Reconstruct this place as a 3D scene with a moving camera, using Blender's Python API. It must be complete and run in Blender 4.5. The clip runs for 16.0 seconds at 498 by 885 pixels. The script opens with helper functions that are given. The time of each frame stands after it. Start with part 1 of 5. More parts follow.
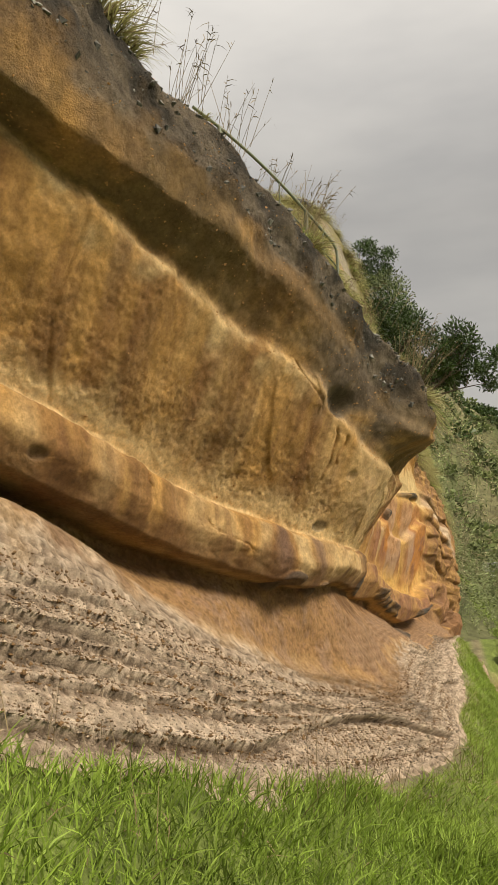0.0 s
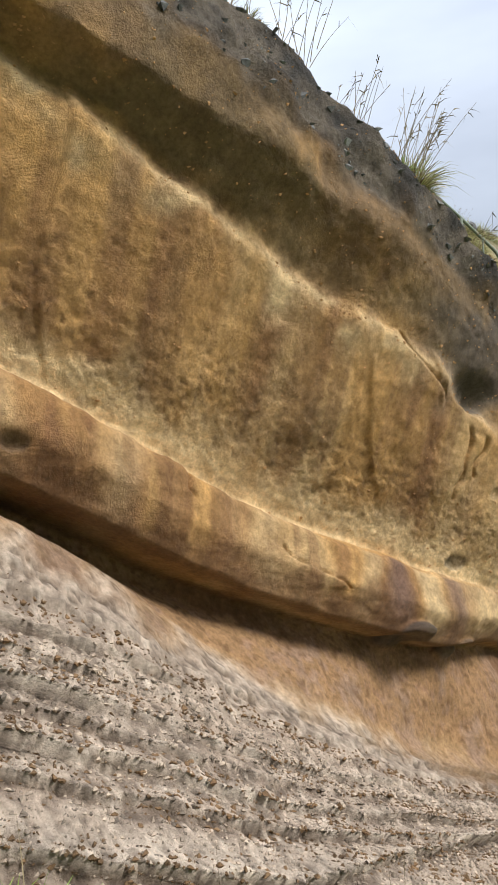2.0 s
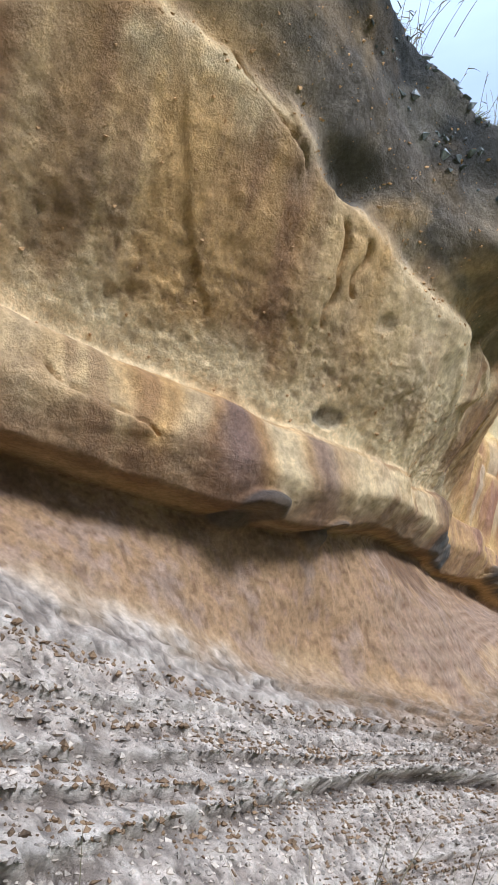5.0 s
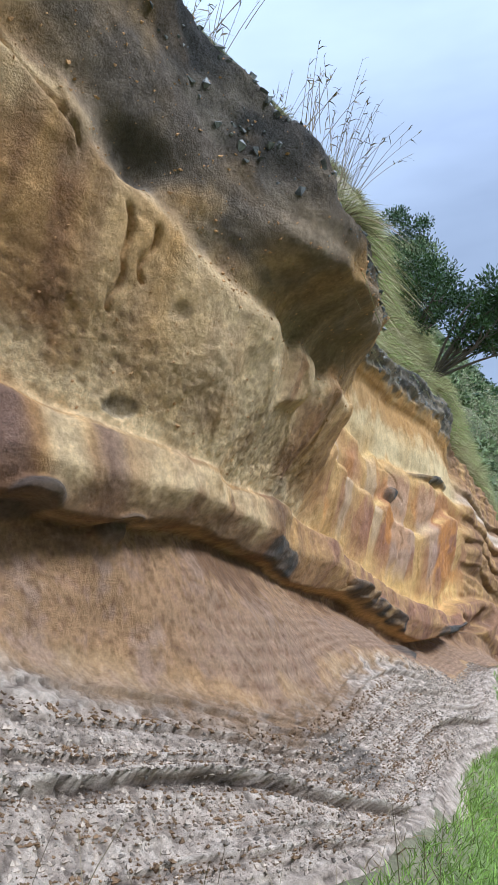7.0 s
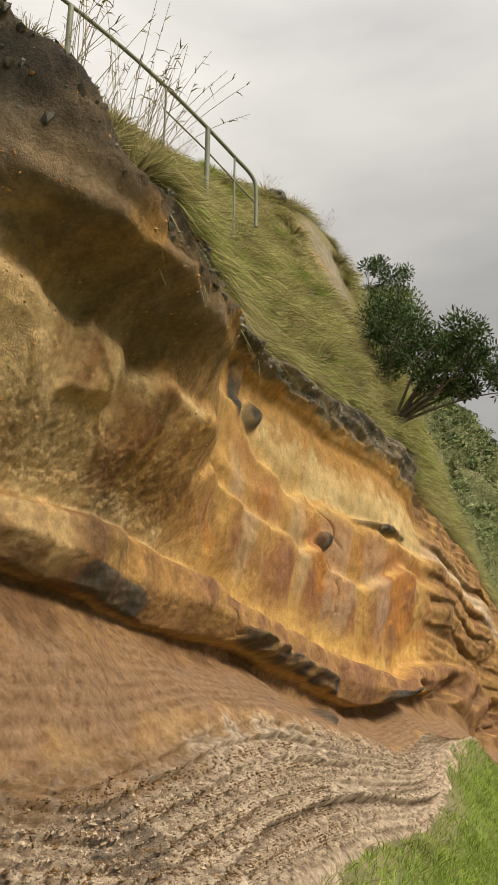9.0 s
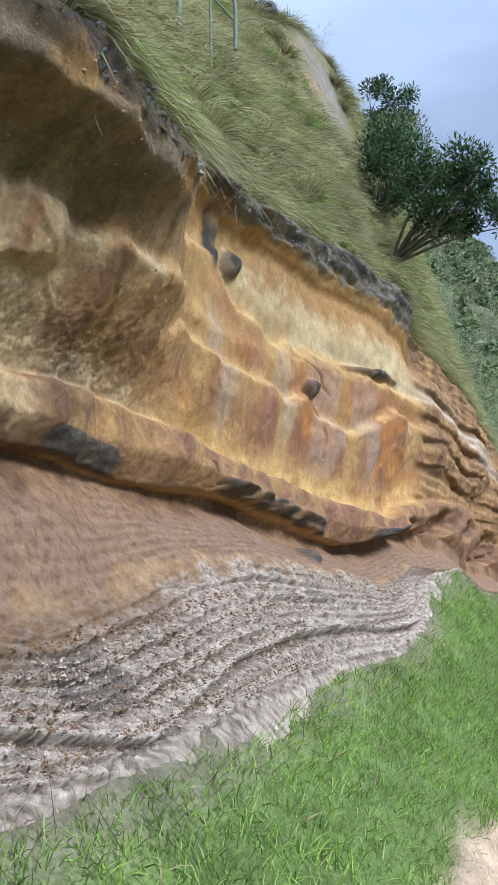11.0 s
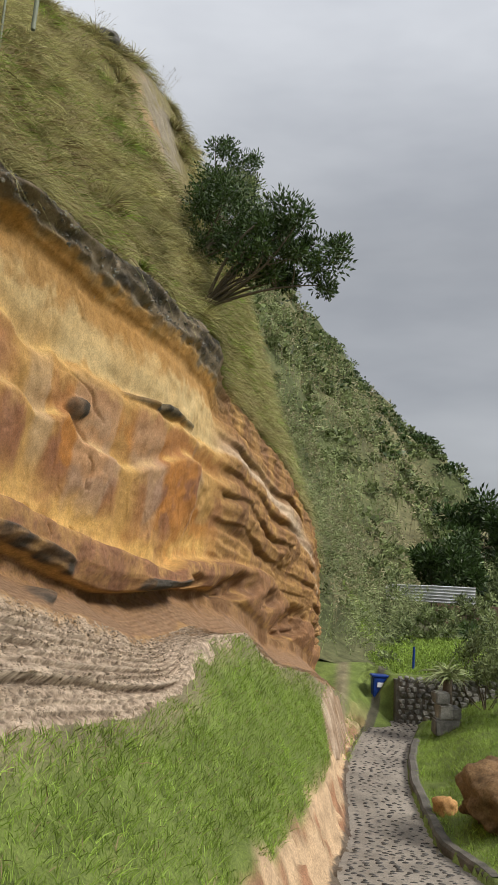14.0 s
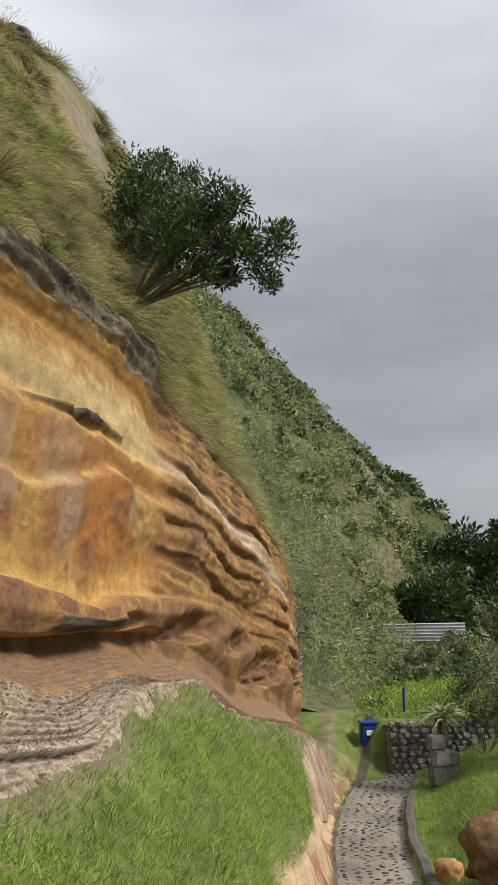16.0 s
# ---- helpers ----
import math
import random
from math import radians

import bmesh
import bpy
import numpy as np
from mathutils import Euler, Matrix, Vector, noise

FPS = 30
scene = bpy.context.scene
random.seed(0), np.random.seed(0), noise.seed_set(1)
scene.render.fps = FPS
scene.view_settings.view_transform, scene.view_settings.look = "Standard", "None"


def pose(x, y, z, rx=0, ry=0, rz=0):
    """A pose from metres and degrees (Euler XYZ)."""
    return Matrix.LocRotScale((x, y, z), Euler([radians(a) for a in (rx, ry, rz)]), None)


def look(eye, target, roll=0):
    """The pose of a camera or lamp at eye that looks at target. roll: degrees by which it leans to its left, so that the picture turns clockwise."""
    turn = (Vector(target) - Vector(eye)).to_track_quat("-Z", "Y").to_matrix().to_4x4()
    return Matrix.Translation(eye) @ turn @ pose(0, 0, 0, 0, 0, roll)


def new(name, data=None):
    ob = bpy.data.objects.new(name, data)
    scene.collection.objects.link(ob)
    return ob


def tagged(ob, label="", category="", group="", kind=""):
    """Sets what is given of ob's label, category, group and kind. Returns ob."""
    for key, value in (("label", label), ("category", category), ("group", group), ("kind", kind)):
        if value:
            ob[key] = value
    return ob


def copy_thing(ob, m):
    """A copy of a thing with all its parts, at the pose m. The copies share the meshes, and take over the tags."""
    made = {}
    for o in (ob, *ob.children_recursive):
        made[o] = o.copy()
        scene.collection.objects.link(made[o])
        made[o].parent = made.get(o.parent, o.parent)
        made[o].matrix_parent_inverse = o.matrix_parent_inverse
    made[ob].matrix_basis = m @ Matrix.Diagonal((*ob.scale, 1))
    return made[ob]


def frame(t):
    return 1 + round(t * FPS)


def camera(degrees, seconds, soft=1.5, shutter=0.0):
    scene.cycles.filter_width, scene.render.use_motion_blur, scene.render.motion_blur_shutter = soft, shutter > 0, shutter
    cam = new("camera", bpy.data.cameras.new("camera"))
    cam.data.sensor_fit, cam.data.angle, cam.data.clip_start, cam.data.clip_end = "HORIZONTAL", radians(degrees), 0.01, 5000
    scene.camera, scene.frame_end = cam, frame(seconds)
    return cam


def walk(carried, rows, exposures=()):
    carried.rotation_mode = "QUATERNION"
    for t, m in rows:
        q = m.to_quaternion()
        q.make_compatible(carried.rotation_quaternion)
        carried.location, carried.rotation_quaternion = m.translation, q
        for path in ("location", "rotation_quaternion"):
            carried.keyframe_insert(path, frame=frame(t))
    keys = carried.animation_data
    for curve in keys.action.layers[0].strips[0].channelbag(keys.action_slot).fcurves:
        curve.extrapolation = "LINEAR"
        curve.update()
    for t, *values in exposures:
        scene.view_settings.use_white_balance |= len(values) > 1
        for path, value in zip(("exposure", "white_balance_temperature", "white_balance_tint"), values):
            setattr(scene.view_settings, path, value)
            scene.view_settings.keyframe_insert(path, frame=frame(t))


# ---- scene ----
cam = camera(37.1, 16.0, 1.1)
PATH = [
    (0, (0.183, 0.261, 1.876), (0.149, 2.244, 2.137), -0.8),
    (0.5, (0.31, 0.559, 1.83), (0.247, 2.55, 2.011), -2.6),
    (1, (0.346, 0.895, 1.812), (0.197, 2.885, 1.931), -3.7),
    (1.5, (0.454, 1.226, 1.737), (0.171, 3.19, 1.982), -2.3),
    (2, (0.623, 1.502, 1.722), (0.096, 3.382, 2.157), 0.1),
    (2.5, (0.738, 1.908, 1.652), (0.236, 3.8, 2.065), -0.6),
    (3, (0.844, 2.185, 1.544), (0.311, 4.075, 1.924), -0.8),
    (3.2, (0.818, 2.27, 1.521), (0.282, 4.164, 1.874), -2.3),
    (5.3, (0.96, 2.911, 1.406), (0.562, 4.853, 1.666), -0.3),
    (5.5, (1.006, 2.962, 1.378), (0.597, 4.906, 1.61), -1.1),
    (6, (1.098, 3.04, 1.34), (0.762, 5.003, 1.525), -2.6),
    (6.5, (1.219, 3.06, 1.324), (0.954, 5.029, 1.553), -2.9),
    (7, (1.445, 3.033, 1.281), (1.219, 4.986, 1.648), -0.7),
    (7.5, (1.648, 3.178, 1.222), (1.535, 5.116, 1.702), 0.0),
    (8, (1.91, 3.358, 1.217), (1.848, 5.295, 1.714), 0.9),
    (8.5, (2.141, 3.566, 1.185), (1.967, 5.482, 1.732), 0.6),
    (9, (2.336, 3.873, 1.136), (2.074, 5.782, 1.671), 0.5),
    (9.2, (2.426, 3.922, 1.146), (2.145, 5.839, 1.64), 1.0),
    (11.3, (2.635, 3.912, 1.224), (2.34, 5.888, 1.329), -1.0),
    (11.5, (2.692, 3.917, 1.191), (2.468, 5.901, 1.312), -1.5),
    (12, (2.732, 3.959, 1.161), (2.726, 5.953, 1.314), -1.8),
    (12.5, (2.791, 4.11, 1.062), (2.882, 6.099, 1.252), 0.2),
    (13, (2.99, 4.219, 0.983), (3.091, 6.205, 1.203), 1.8),
    (13.5, (3.099, 4.579, 0.93), (3.191, 6.56, 1.193), 2.4),
    (14, (3.353, 4.861, 0.885), (3.444, 6.832, 1.213), 3.6),
    (14.5, (3.447, 5.224, 0.84), (3.554, 7.195, 1.163), 3.6),
    (15, (3.626, 5.573, 0.8), (3.745, 7.548, 1.096), 3.9),
    (15.5, (3.757, 5.853, 0.697), (3.841, 7.822, 1.042), 2.0),
    (16, (3.864, 6.233, 0.642), (4.009, 8.172, 1.11), -0.3),
]
EXPOSURES = [(0, 0.45, 7600, 10), (1.0, 0.45, 7600, 10), (1.8, 0.65, 6200, 10), (2.6, 0.82, 5300, 10), (6.2, 0.95, 4800, 10), (7.0, 0.7, 4900, 10), (7.4, 0.62, 5100, 10), (8.0, 0.55, 6300, 10), (8.4, 0.4, 7500, 10), (9.2, 0.4, 7500, 10),
             (11.0, 0.7, 4900, 10), (11.8, 0.62, 4900, 10), (12.4, 0.35, 6500, 10), (16, 0.3, 6400, 10)]
walk(cam, [(t, look(eye, target, roll)) for t, eye, target, roll in PATH], EXPOSURES)

# ---- world and sun ----
world = bpy.data.worlds.new("overcast_sky")
scene.world = world
world.use_nodes = True
wt = world.node_tree
wt.nodes.clear()


def node(tree, kind, **inputs):
    n = tree.nodes.new(kind)
    for k, v in inputs.items():
        n.inputs[k.replace("_", " ")].default_value = v
    return n


SUN_AZ, SUN_EL = 120.0, 42.0  # degrees clockwise from +y, above the horizon
sky = wt.nodes.new("ShaderNodeTexSky")
sky.sky_type, sky.sun_disc = "NISHITA", False
sky.sun_elevation, sky.sun_rotation = radians(SUN_EL), radians(SUN_AZ)
sky.air_density, sky.dust_density = 1.0, 3.0
tc = wt.nodes.new("ShaderNodeTexCoord")
squash = node(wt, "ShaderNodeMapping")
squash.inputs["Scale"].default_value = (1.0, 1.0, 3.2)
wt.links.new(tc.outputs["Generated"], squash.inputs["Vector"])
cloud = node(wt, "ShaderNodeTexNoise", Scale=1.7, Detail=5.0, Roughness=0.5)
wt.links.new(squash.outputs["Vector"], cloud.inputs["Vector"])
cloud_ramp = wt.nodes.new("ShaderNodeValToRGB")
cloud_ramp.color_ramp.elements[0].position, cloud_ramp.color_ramp.elements[0].color = 0.3, (2.2, 2.31, 2.52, 1)
cloud_ramp.color_ramp.elements[1].position, cloud_ramp.color_ramp.elements[1].color = 0.7, (3.9, 4.0, 4.15, 1)
wt.links.new(cloud.outputs["Fac"], cloud_ramp.inputs["Fac"])
# an overcast sky is about three times as bright overhead as at the horizon
split = wt.nodes.new("ShaderNodeSeparateXYZ")
wt.links.new(tc.outputs["Generated"], split.inputs[0])
rise = wt.nodes.new("ShaderNodeMapRange")
rise.inputs["From Min"].default_value, rise.inputs["From Max"].default_value = 0.4, 1.0
rise.inputs["To Min"].default_value, rise.inputs["To Max"].default_value = 1.0, 3.0
wt.links.new(split.outputs["Z"], rise.inputs["Value"])
lift = wt.nodes.new("ShaderNodeVectorMath")
lift.operation = "SCALE"
wt.links.new(cloud_ramp.outputs["Color"], lift.inputs[0])
wt.links.new(rise.outputs["Result"], lift.inputs["Scale"])
veil = wt.nodes.new("ShaderNodeMix")
veil.data_type = "RGBA"
veil.inputs[0].default_value = 0.9
wt.links.new(sky.outputs["Color"], veil.inputs[6])
wt.links.new(lift.outputs["Vector"], veil.inputs[7])
back = node(wt, "ShaderNodeBackground", Strength=0.1)
wt.links.new(veil.outputs[2], back.inputs["Color"])
wout = wt.nodes.new("ShaderNodeOutputWorld")
wt.links.new(back.outputs[0], wout.inputs[0])

sun = new("sun", bpy.data.lights.new("sun", "SUN"))
sun.data.energy, sun.data.angle, sun.data.color = 3.1, radians(18), (1.0, 0.95, 0.87)
a, e = radians(SUN_AZ), radians(SUN_EL)
sun.matrix_world = look((40 * math.sin(a) * math.cos(e), 40 * math.cos(a) * math.cos(e), 40 * math.sin(e)), (0, 0, 0))

# ---- materials ----


def link(t, a, i, b, j):
    t.links.new(a.outputs[i], b.inputs[j])


def material(name, colour, rough=0.9, grain=40.0, amount=0.35, patch=2.0, patch_amount=0.3, bump=0.3, bump_scale=60.0,
             attribute="", spread=0.0, metal=0.0, translucent=0.0, coat=0.0, stretch=(1, 1, 1), coarse=0.0):
    """Colour varied at two scales, with bump; attribute: a colour layer that takes the place of the colour."""
    m = bpy.data.materials.new(name)
    m.use_nodes = True
    t = m.node_tree
    b = t.nodes["Principled BSDF"]
    b.inputs["Roughness"].default_value, b.inputs["Metallic"].default_value = rough, metal
    b.inputs["Specular IOR Level"].default_value = 0.3
    b.inputs["Coat Weight"].default_value = coat
    geo = t.nodes.new("ShaderNodeNewGeometry")
    place = node(t, "ShaderNodeMapping")
    place.inputs["Scale"].default_value = stretch
    link(t, geo, "Position", place, "Vector")
    fine = node(t, "ShaderNodeTexNoise", Scale=grain, Detail=4.0, Roughness=0.65)
    wide = node(t, "ShaderNodeTexNoise", Scale=patch, Detail=4.0, Roughness=0.55)
    link(t, place, "Vector", fine, "Vector")
    link(t, place, "Vector", wide, "Vector")
    if attribute:
        base = t.nodes.new("ShaderNodeVertexColor")
        base.layer_name = attribute
    else:
        base = t.nodes.new("ShaderNodeRGB")
        base.outputs[0].default_value = (*colour, 1)
    out = base.outputs[0]
    for src, amt in ((fine, amount), (wide, patch_amount)):
        r = t.nodes.new("ShaderNodeMapRange")
        r.inputs["From Min"].default_value, r.inputs["From Max"].default_value = 0.3, 0.7
        r.inputs["To Min"].default_value, r.inputs["To Max"].default_value = 1 - amt, 1 + amt
        link(t, src, "Fac", r, "Value")
        mul = t.nodes.new("ShaderNodeVectorMath")
        mul.operation = "SCALE"
        t.links.new(out, mul.inputs[0])
        t.links.new(r.outputs[0], mul.inputs["Scale"])
        out = mul.outputs[0]
    if spread:
        info = t.nodes.new("ShaderNodeNewGeometry")
        own = t.nodes.new("ShaderNodeObjectInfo")
        add = t.nodes.new("ShaderNodeMath")
        add.operation = "ADD"
        link(t, info, "Random Per Island", add, 0)
        link(t, own, "Random", add, 1)
        frac = t.nodes.new("ShaderNodeMath")
        frac.operation = "FRACT"
        link(t, add, 0, frac, 0)
        r = t.nodes.new("ShaderNodeMapRange")
        r.inputs["To Min"].default_value, r.inputs["To Max"].default_value = 1 - spread, 1 + spread
        link(t, frac, 0, r, "Value")
        mul = t.nodes.new("ShaderNodeVectorMath")
        mul.operation = "SCALE"
        t.links.new(out, mul.inputs[0])
        t.links.new(r.outputs[0], mul.inputs["Scale"])
        out = mul.outputs[0]
    t.links.new(out, b.inputs["Base Color"])
    if bump:
        bn = node(t, "ShaderNodeTexNoise", Scale=bump_scale, Detail=5.0, Roughness=0.7)
        link(t, geo, "Position", bn, "Vector")
        bu = node(t, "ShaderNodeBump", Strength=bump, Distance=0.02)
        link(t, bn, "Fac", bu, "Height")
        link(t, bu, "Normal", b, "Normal")
    if attribute == "tint" and coarse:
        lump = node(t, "ShaderNodeTexNoise", Scale=coarse, Detail=6.0, Roughness=0.75)
        link(t, geo, "Position", lump, "Vector")
        more = node(t, "ShaderNodeBump", Distance=0.05)
        link(t, base, "Alpha", more, "Strength")
        link(t, lump, "Fac", more, "Height")
        link(t, bu, "Normal", more, "Normal")
        link(t, more, "Normal", b, "Normal")
    if translucent:
        tr = t.nodes.new("ShaderNodeBsdfTranslucent")
        t.links.new(out, tr.inputs["Color"])
        mix = node(t, "ShaderNodeMixShader", Fac=translucent)
        link(t, b, 0, mix, 1)
        link(t, tr, 0, mix, 2)
        link(t, mix, 0, t.nodes["Material Output"], 0)
    return m


M_CLIFF = material("layered_tuff", (0.4, 0.28, 0.12), 0.95, 55, 0.24, 9.0, 0.14, 0.8, 110, attribute="tint", coarse=32)
M_GROUND = material("soil_and_turf", (0.1, 0.1, 0.04), 0.95, 50, 0.35, 3.0, 0.3, 0.6, 90, attribute="tint")
M_HILL = material("scrub_hillside", (0.06, 0.08, 0.03), 0.95, 3, 0.5, 0.2, 0.4, 0.5, 4, attribute="tint")
M_GRASS = material("fresh_grass", (0.24, 0.34, 0.06), 0.6, 30, 0.15, 0.9, 0.3, 0, spread=0.55, translucent=0.35)
M_STRAW = material("dry_bunch_grass", (0.38, 0.36, 0.16), 0.75, 20, 0.15, 1.5, 0.35, 0, spread=0.45, translucent=0.3)
M_DEAD = material("dead_grass_thatch", (0.28, 0.21, 0.12), 0.85, 20, 0.2, 2.0, 0.3, 0, spread=0.5)
M_STALK = material("seed_stalk", (0.22, 0.17, 0.09), 0.8, 30, 0.2, 2, 0.2, 0)
M_LEAF = material("glossy_dark_leaves", (0.05, 0.085, 0.025), 0.4, 20, 0.15, 2.0, 0.3, 0, spread=0.6, translucent=0.2)
M_LEAF2 = material("shrub_leaves", (0.17, 0.21, 0.085), 0.55, 20, 0.15, 0.5, 0.4, 0, spread=0.6, translucent=0.25)
M_REED = material("giant_reed_leaves", (0.25, 0.29, 0.13), 0.6, 20, 0.1, 0.25, 0.45, 0, spread=0.55, translucent=0.25)
M_REED_DRY = material("weathered_cane", (0.34, 0.3, 0.18), 0.75, 20, 0.1, 0.3, 0.35, 0, spread=0.5, translucent=0.2)
M_BARK = material("grey_brown_bark", (0.12, 0.095, 0.07), 0.9, 60, 0.4, 6, 0.3, 0.5, 80)
M_PATH = material("trodden_mortar", (0.25, 0.22, 0.185), 0.85, 45, 0.3, 1.6, 0.3, 0.5, 70)
M_COBBLE = material("dark_basalt_cobble", (0.075, 0.07, 0.065), 0.7, 60, 0.3, 5, 0.2, 0.3, 90, spread=0.45)
M_KERB = material("weathered_concrete", (0.12, 0.11, 0.095), 0.9, 60, 0.35, 2.5, 0.4, 0.5, 60)
M_WALLSTONE = material("lichened_basalt", (0.17, 0.165, 0.15), 0.9, 40, 0.4, 5, 0.4, 0.5, 50, spread=0.5)
M_BOULDER = material("brown_boulder", (0.16, 0.095, 0.045), 0.9, 30, 0.4, 4, 0.4, 0.7, 40)
M_OCHRE = material("ochre_stone", (0.45, 0.25, 0.1), 0.9, 30, 0.3, 5, 0.3, 0.5, 40)
M_PEBBLE = material("grey_lapilli", (0.3, 0.235, 0.17), 0.9, 80, 0.3, 4, 0.2, 0.3, 120, spread=0.6)
M_RAIL = material("grey_green_painted_steel", (0.16, 0.18, 0.13), 0.55, 60, 0.2, 5, 0.25, 0.1, 80)
M_BLUE = material("scuffed_blue_plastic", (0.01, 0.04, 0.22), 0.45, 30, 0.2, 5, 0.25, 0.05, 60)
M_PAPER = material("white_paper_label", (0.7, 0.72, 0.75), 0.8, 40, 0.1, 6, 0.1, 0)
M_ZINC = material("galvanised_sheet", (0.55, 0.56, 0.57), 0.4, 25, 0.12, 2, 0.2, 0.05, 40, metal=0.35)
M_RUST = material("rusty_brown_wall", (0.14, 0.085, 0.06), 0.9, 25, 0.3, 2, 0.4, 0.4, 30)
M_BAG = material("thin_white_plastic", (0.78, 0.78, 0.76), 0.35, 20, 0.05, 6, 0.08, 0.25, 18, translucent=0.3)
M_RUBBER = material("black_rubber", (0.014, 0.015, 0.016), 0.5, 40, 0.3, 8, 0.3, 0.2, 60)
M_WOOD = material("pale_worn_wood", (0.5, 0.42, 0.32), 0.7, 60, 0.2, 6, 0.2, 0.2, 60, stretch=(1, 1, 0.2))
M_ROOT = material("pale_hanging_root", (0.3, 0.24, 0.15), 0.85, 60, 0.3, 6, 0.2, 0)

# ---- helpers for meshes ----
RNG = np.random.default_rng(7)


def lattice(ix, iy, iz, seed):
    h = (ix * 374761393 + iy * 668265263 + iz * 2147483647 + seed * 974711) & 0xFFFFFFFF
    h = ((h ^ (h >> 13)) * 1274126177) & 0xFFFFFFFF
    h = ((h ^ (h >> 16)) * 2246822519) & 0xFFFFFFFF
    return ((h ^ (h >> 15)) & 0xFFFFFF) / 8388607.5 - 1.0


def value_noise(x, y, z, seed=0):
    """Smooth noise between -1 and 1, on arrays."""
    fx, fy, fz = np.floor(x), np.floor(y), np.floor(z)
    ix, iy, iz = fx.astype(np.int64), fy.astype(np.int64), fz.astype(np.int64)
    u, v, w = x - fx, y - fy, z - fz
    u, v, w = (q * q * q * (q * (q * 6 - 15) + 10) for q in (u, v, w))
    out = 0
    for dx in (0, 1):
        for dy in (0, 1):
            for dz in (0, 1):
                out = out + (u if dx else 1 - u) * (v if dy else 1 - v) * (w if dz else 1 - w) * lattice(ix + dx, iy + dy, iz + dz, seed)
    return out


def fbm(x, y, z, octaves=4, seed=0, gain=0.5):
    out, amp, f = 0, 1.0, 1.0
    for k in range(octaves):
        out = out + amp * value_noise(x * f, y * f, z * f, seed + 17 * k)
        amp, f = amp * gain, f * 2.03
    return out


def smoothstep(a, b, x):
    q = np.clip((x - a) / (b - a), 0, 1)
    return q * q * (3 - 2 * q)


def mesh_np(name, verts, faces, mat, smooth=True, tint=None):
    """A mesh object from arrays; all faces have the same number of corners."""
    verts, faces = np.asarray(verts, np.float32), np.asarray(faces, np.int32)
    n, k = faces.shape
    me = bpy.data.meshes.new(name)
    me.vertices.add(len(verts))
    me.vertices.foreach_set("co", verts.ravel())
    me.loops.add(n * k)
    me.loops.foreach_set("vertex_index", faces.ravel())
    me.polygons.add(n)
    me.polygons.foreach_set("loop_start", np.arange(0, n * k, k, dtype=np.int32))
    me.polygons.foreach_set("use_smooth", np.full(n, smooth))
    me.update(calc_edges=True)
    me.validate()
    if tint is not None:
        layer = me.color_attributes.new("tint", "FLOAT_COLOR", "POINT")
        rgba = tint if tint.shape[1] == 4 else np.c_[tint, np.ones(len(tint))]
        layer.data.foreach_set("color", rgba.astype(np.float32).ravel())
    me.materials.append(mat)
    return new(name, me)


def part(name, bm, mat, parent=None, label="", smooth=False):
    """Links a bmesh as one mesh object under a thing."""
    me = bpy.data.meshes.new(name)
    bm.to_mesh(me)
    bm.free()
    for p in me.polygons:
        p.use_smooth = smooth
    me.materials.append(mat)
    ob = new(name, me)
    if parent:
        ob.parent = parent
    return tagged(ob, label)


def empty(name, m=None):
    ob = new(name)
    ob.empty_display_size = 0.1
    if m is not None:
        ob.matrix_world = m
    return ob


def grid_faces(rows, cols):
    i = np.arange(rows * cols).reshape(rows, cols)
    return np.stack([i[:-1, :-1], i[:-1, 1:], i[1:, 1:], i[1:, :-1]], -1).reshape(-1, 4)


def spline(points, n=24):
    """A smooth curve through points."""
    p = np.asarray(points, float)
    q = np.vstack([2 * p[0] - p[1], p, 2 * p[-1] - p[-2]])
    t = np.linspace(0, 1, n, endpoint=False)[:, None]
    out = [0.5 * (2 * q[k + 1] + (q[k + 2] - q[k]) * t + (2 * q[k] - 5 * q[k + 1] + 4 * q[k + 2] - q[k + 3]) * t ** 2
                  + (3 * q[k + 1] - q[k] - 3 * q[k + 2] + q[k + 3]) * t ** 3) for k in range(len(p) - 1)]
    return np.vstack(out + [p[-1:]])


class Line:
    """A curve in plan, with the way along it and the offset to its right."""

    def __init__(self, points):
        self.p = spline(points, 40)
        self.s = np.r_[0, np.cumsum(np.linalg.norm(np.diff(self.p, axis=0), axis=1))]
        d = np.gradient(self.p, axis=0)
        d /= np.linalg.norm(d, axis=1)[:, None]
        k = np.ones(25) / 25
        d = np.c_[np.convolve(np.pad(d[:, 0], 12, "edge"), k, "valid"), np.convolve(np.pad(d[:, 1], 12, "edge"), k, "valid")]
        self.t = d / np.linalg.norm(d, axis=1)[:, None]

    def at(self, s, o):
        x, y = (np.interp(s, self.s, self.p[:, k]) for k in (0, 1))
        tx, ty = (np.interp(s, self.s, self.t[:, k]) for k in (0, 1))
        return x + ty * o, y - tx * o

    def near(self, x, y):
        """s and offset of the nearest point of the curve."""
        x, y = np.ravel(x), np.ravel(y)
        s, o = np.empty(len(x)), np.empty(len(x))
        p = self.p[::2].astype(np.float32)
        for i in range(0, len(x), 20000):
            q = np.c_[x[i:i + 20000], y[i:i + 20000]].astype(np.float32)
            k = 2 * ((q[:, None, 0] - p[None, :, 0]) ** 2 + (q[:, None, 1] - p[None, :, 1]) ** 2).argmin(1)
            d = q - self.p[k]
            s[i:i + 20000] = self.s[k] + (d * self.t[k]).sum(1)
            o[i:i + 20000] = d[:, 0] * self.t[k, 1] - d[:, 1] * self.t[k, 0]
        return s, o


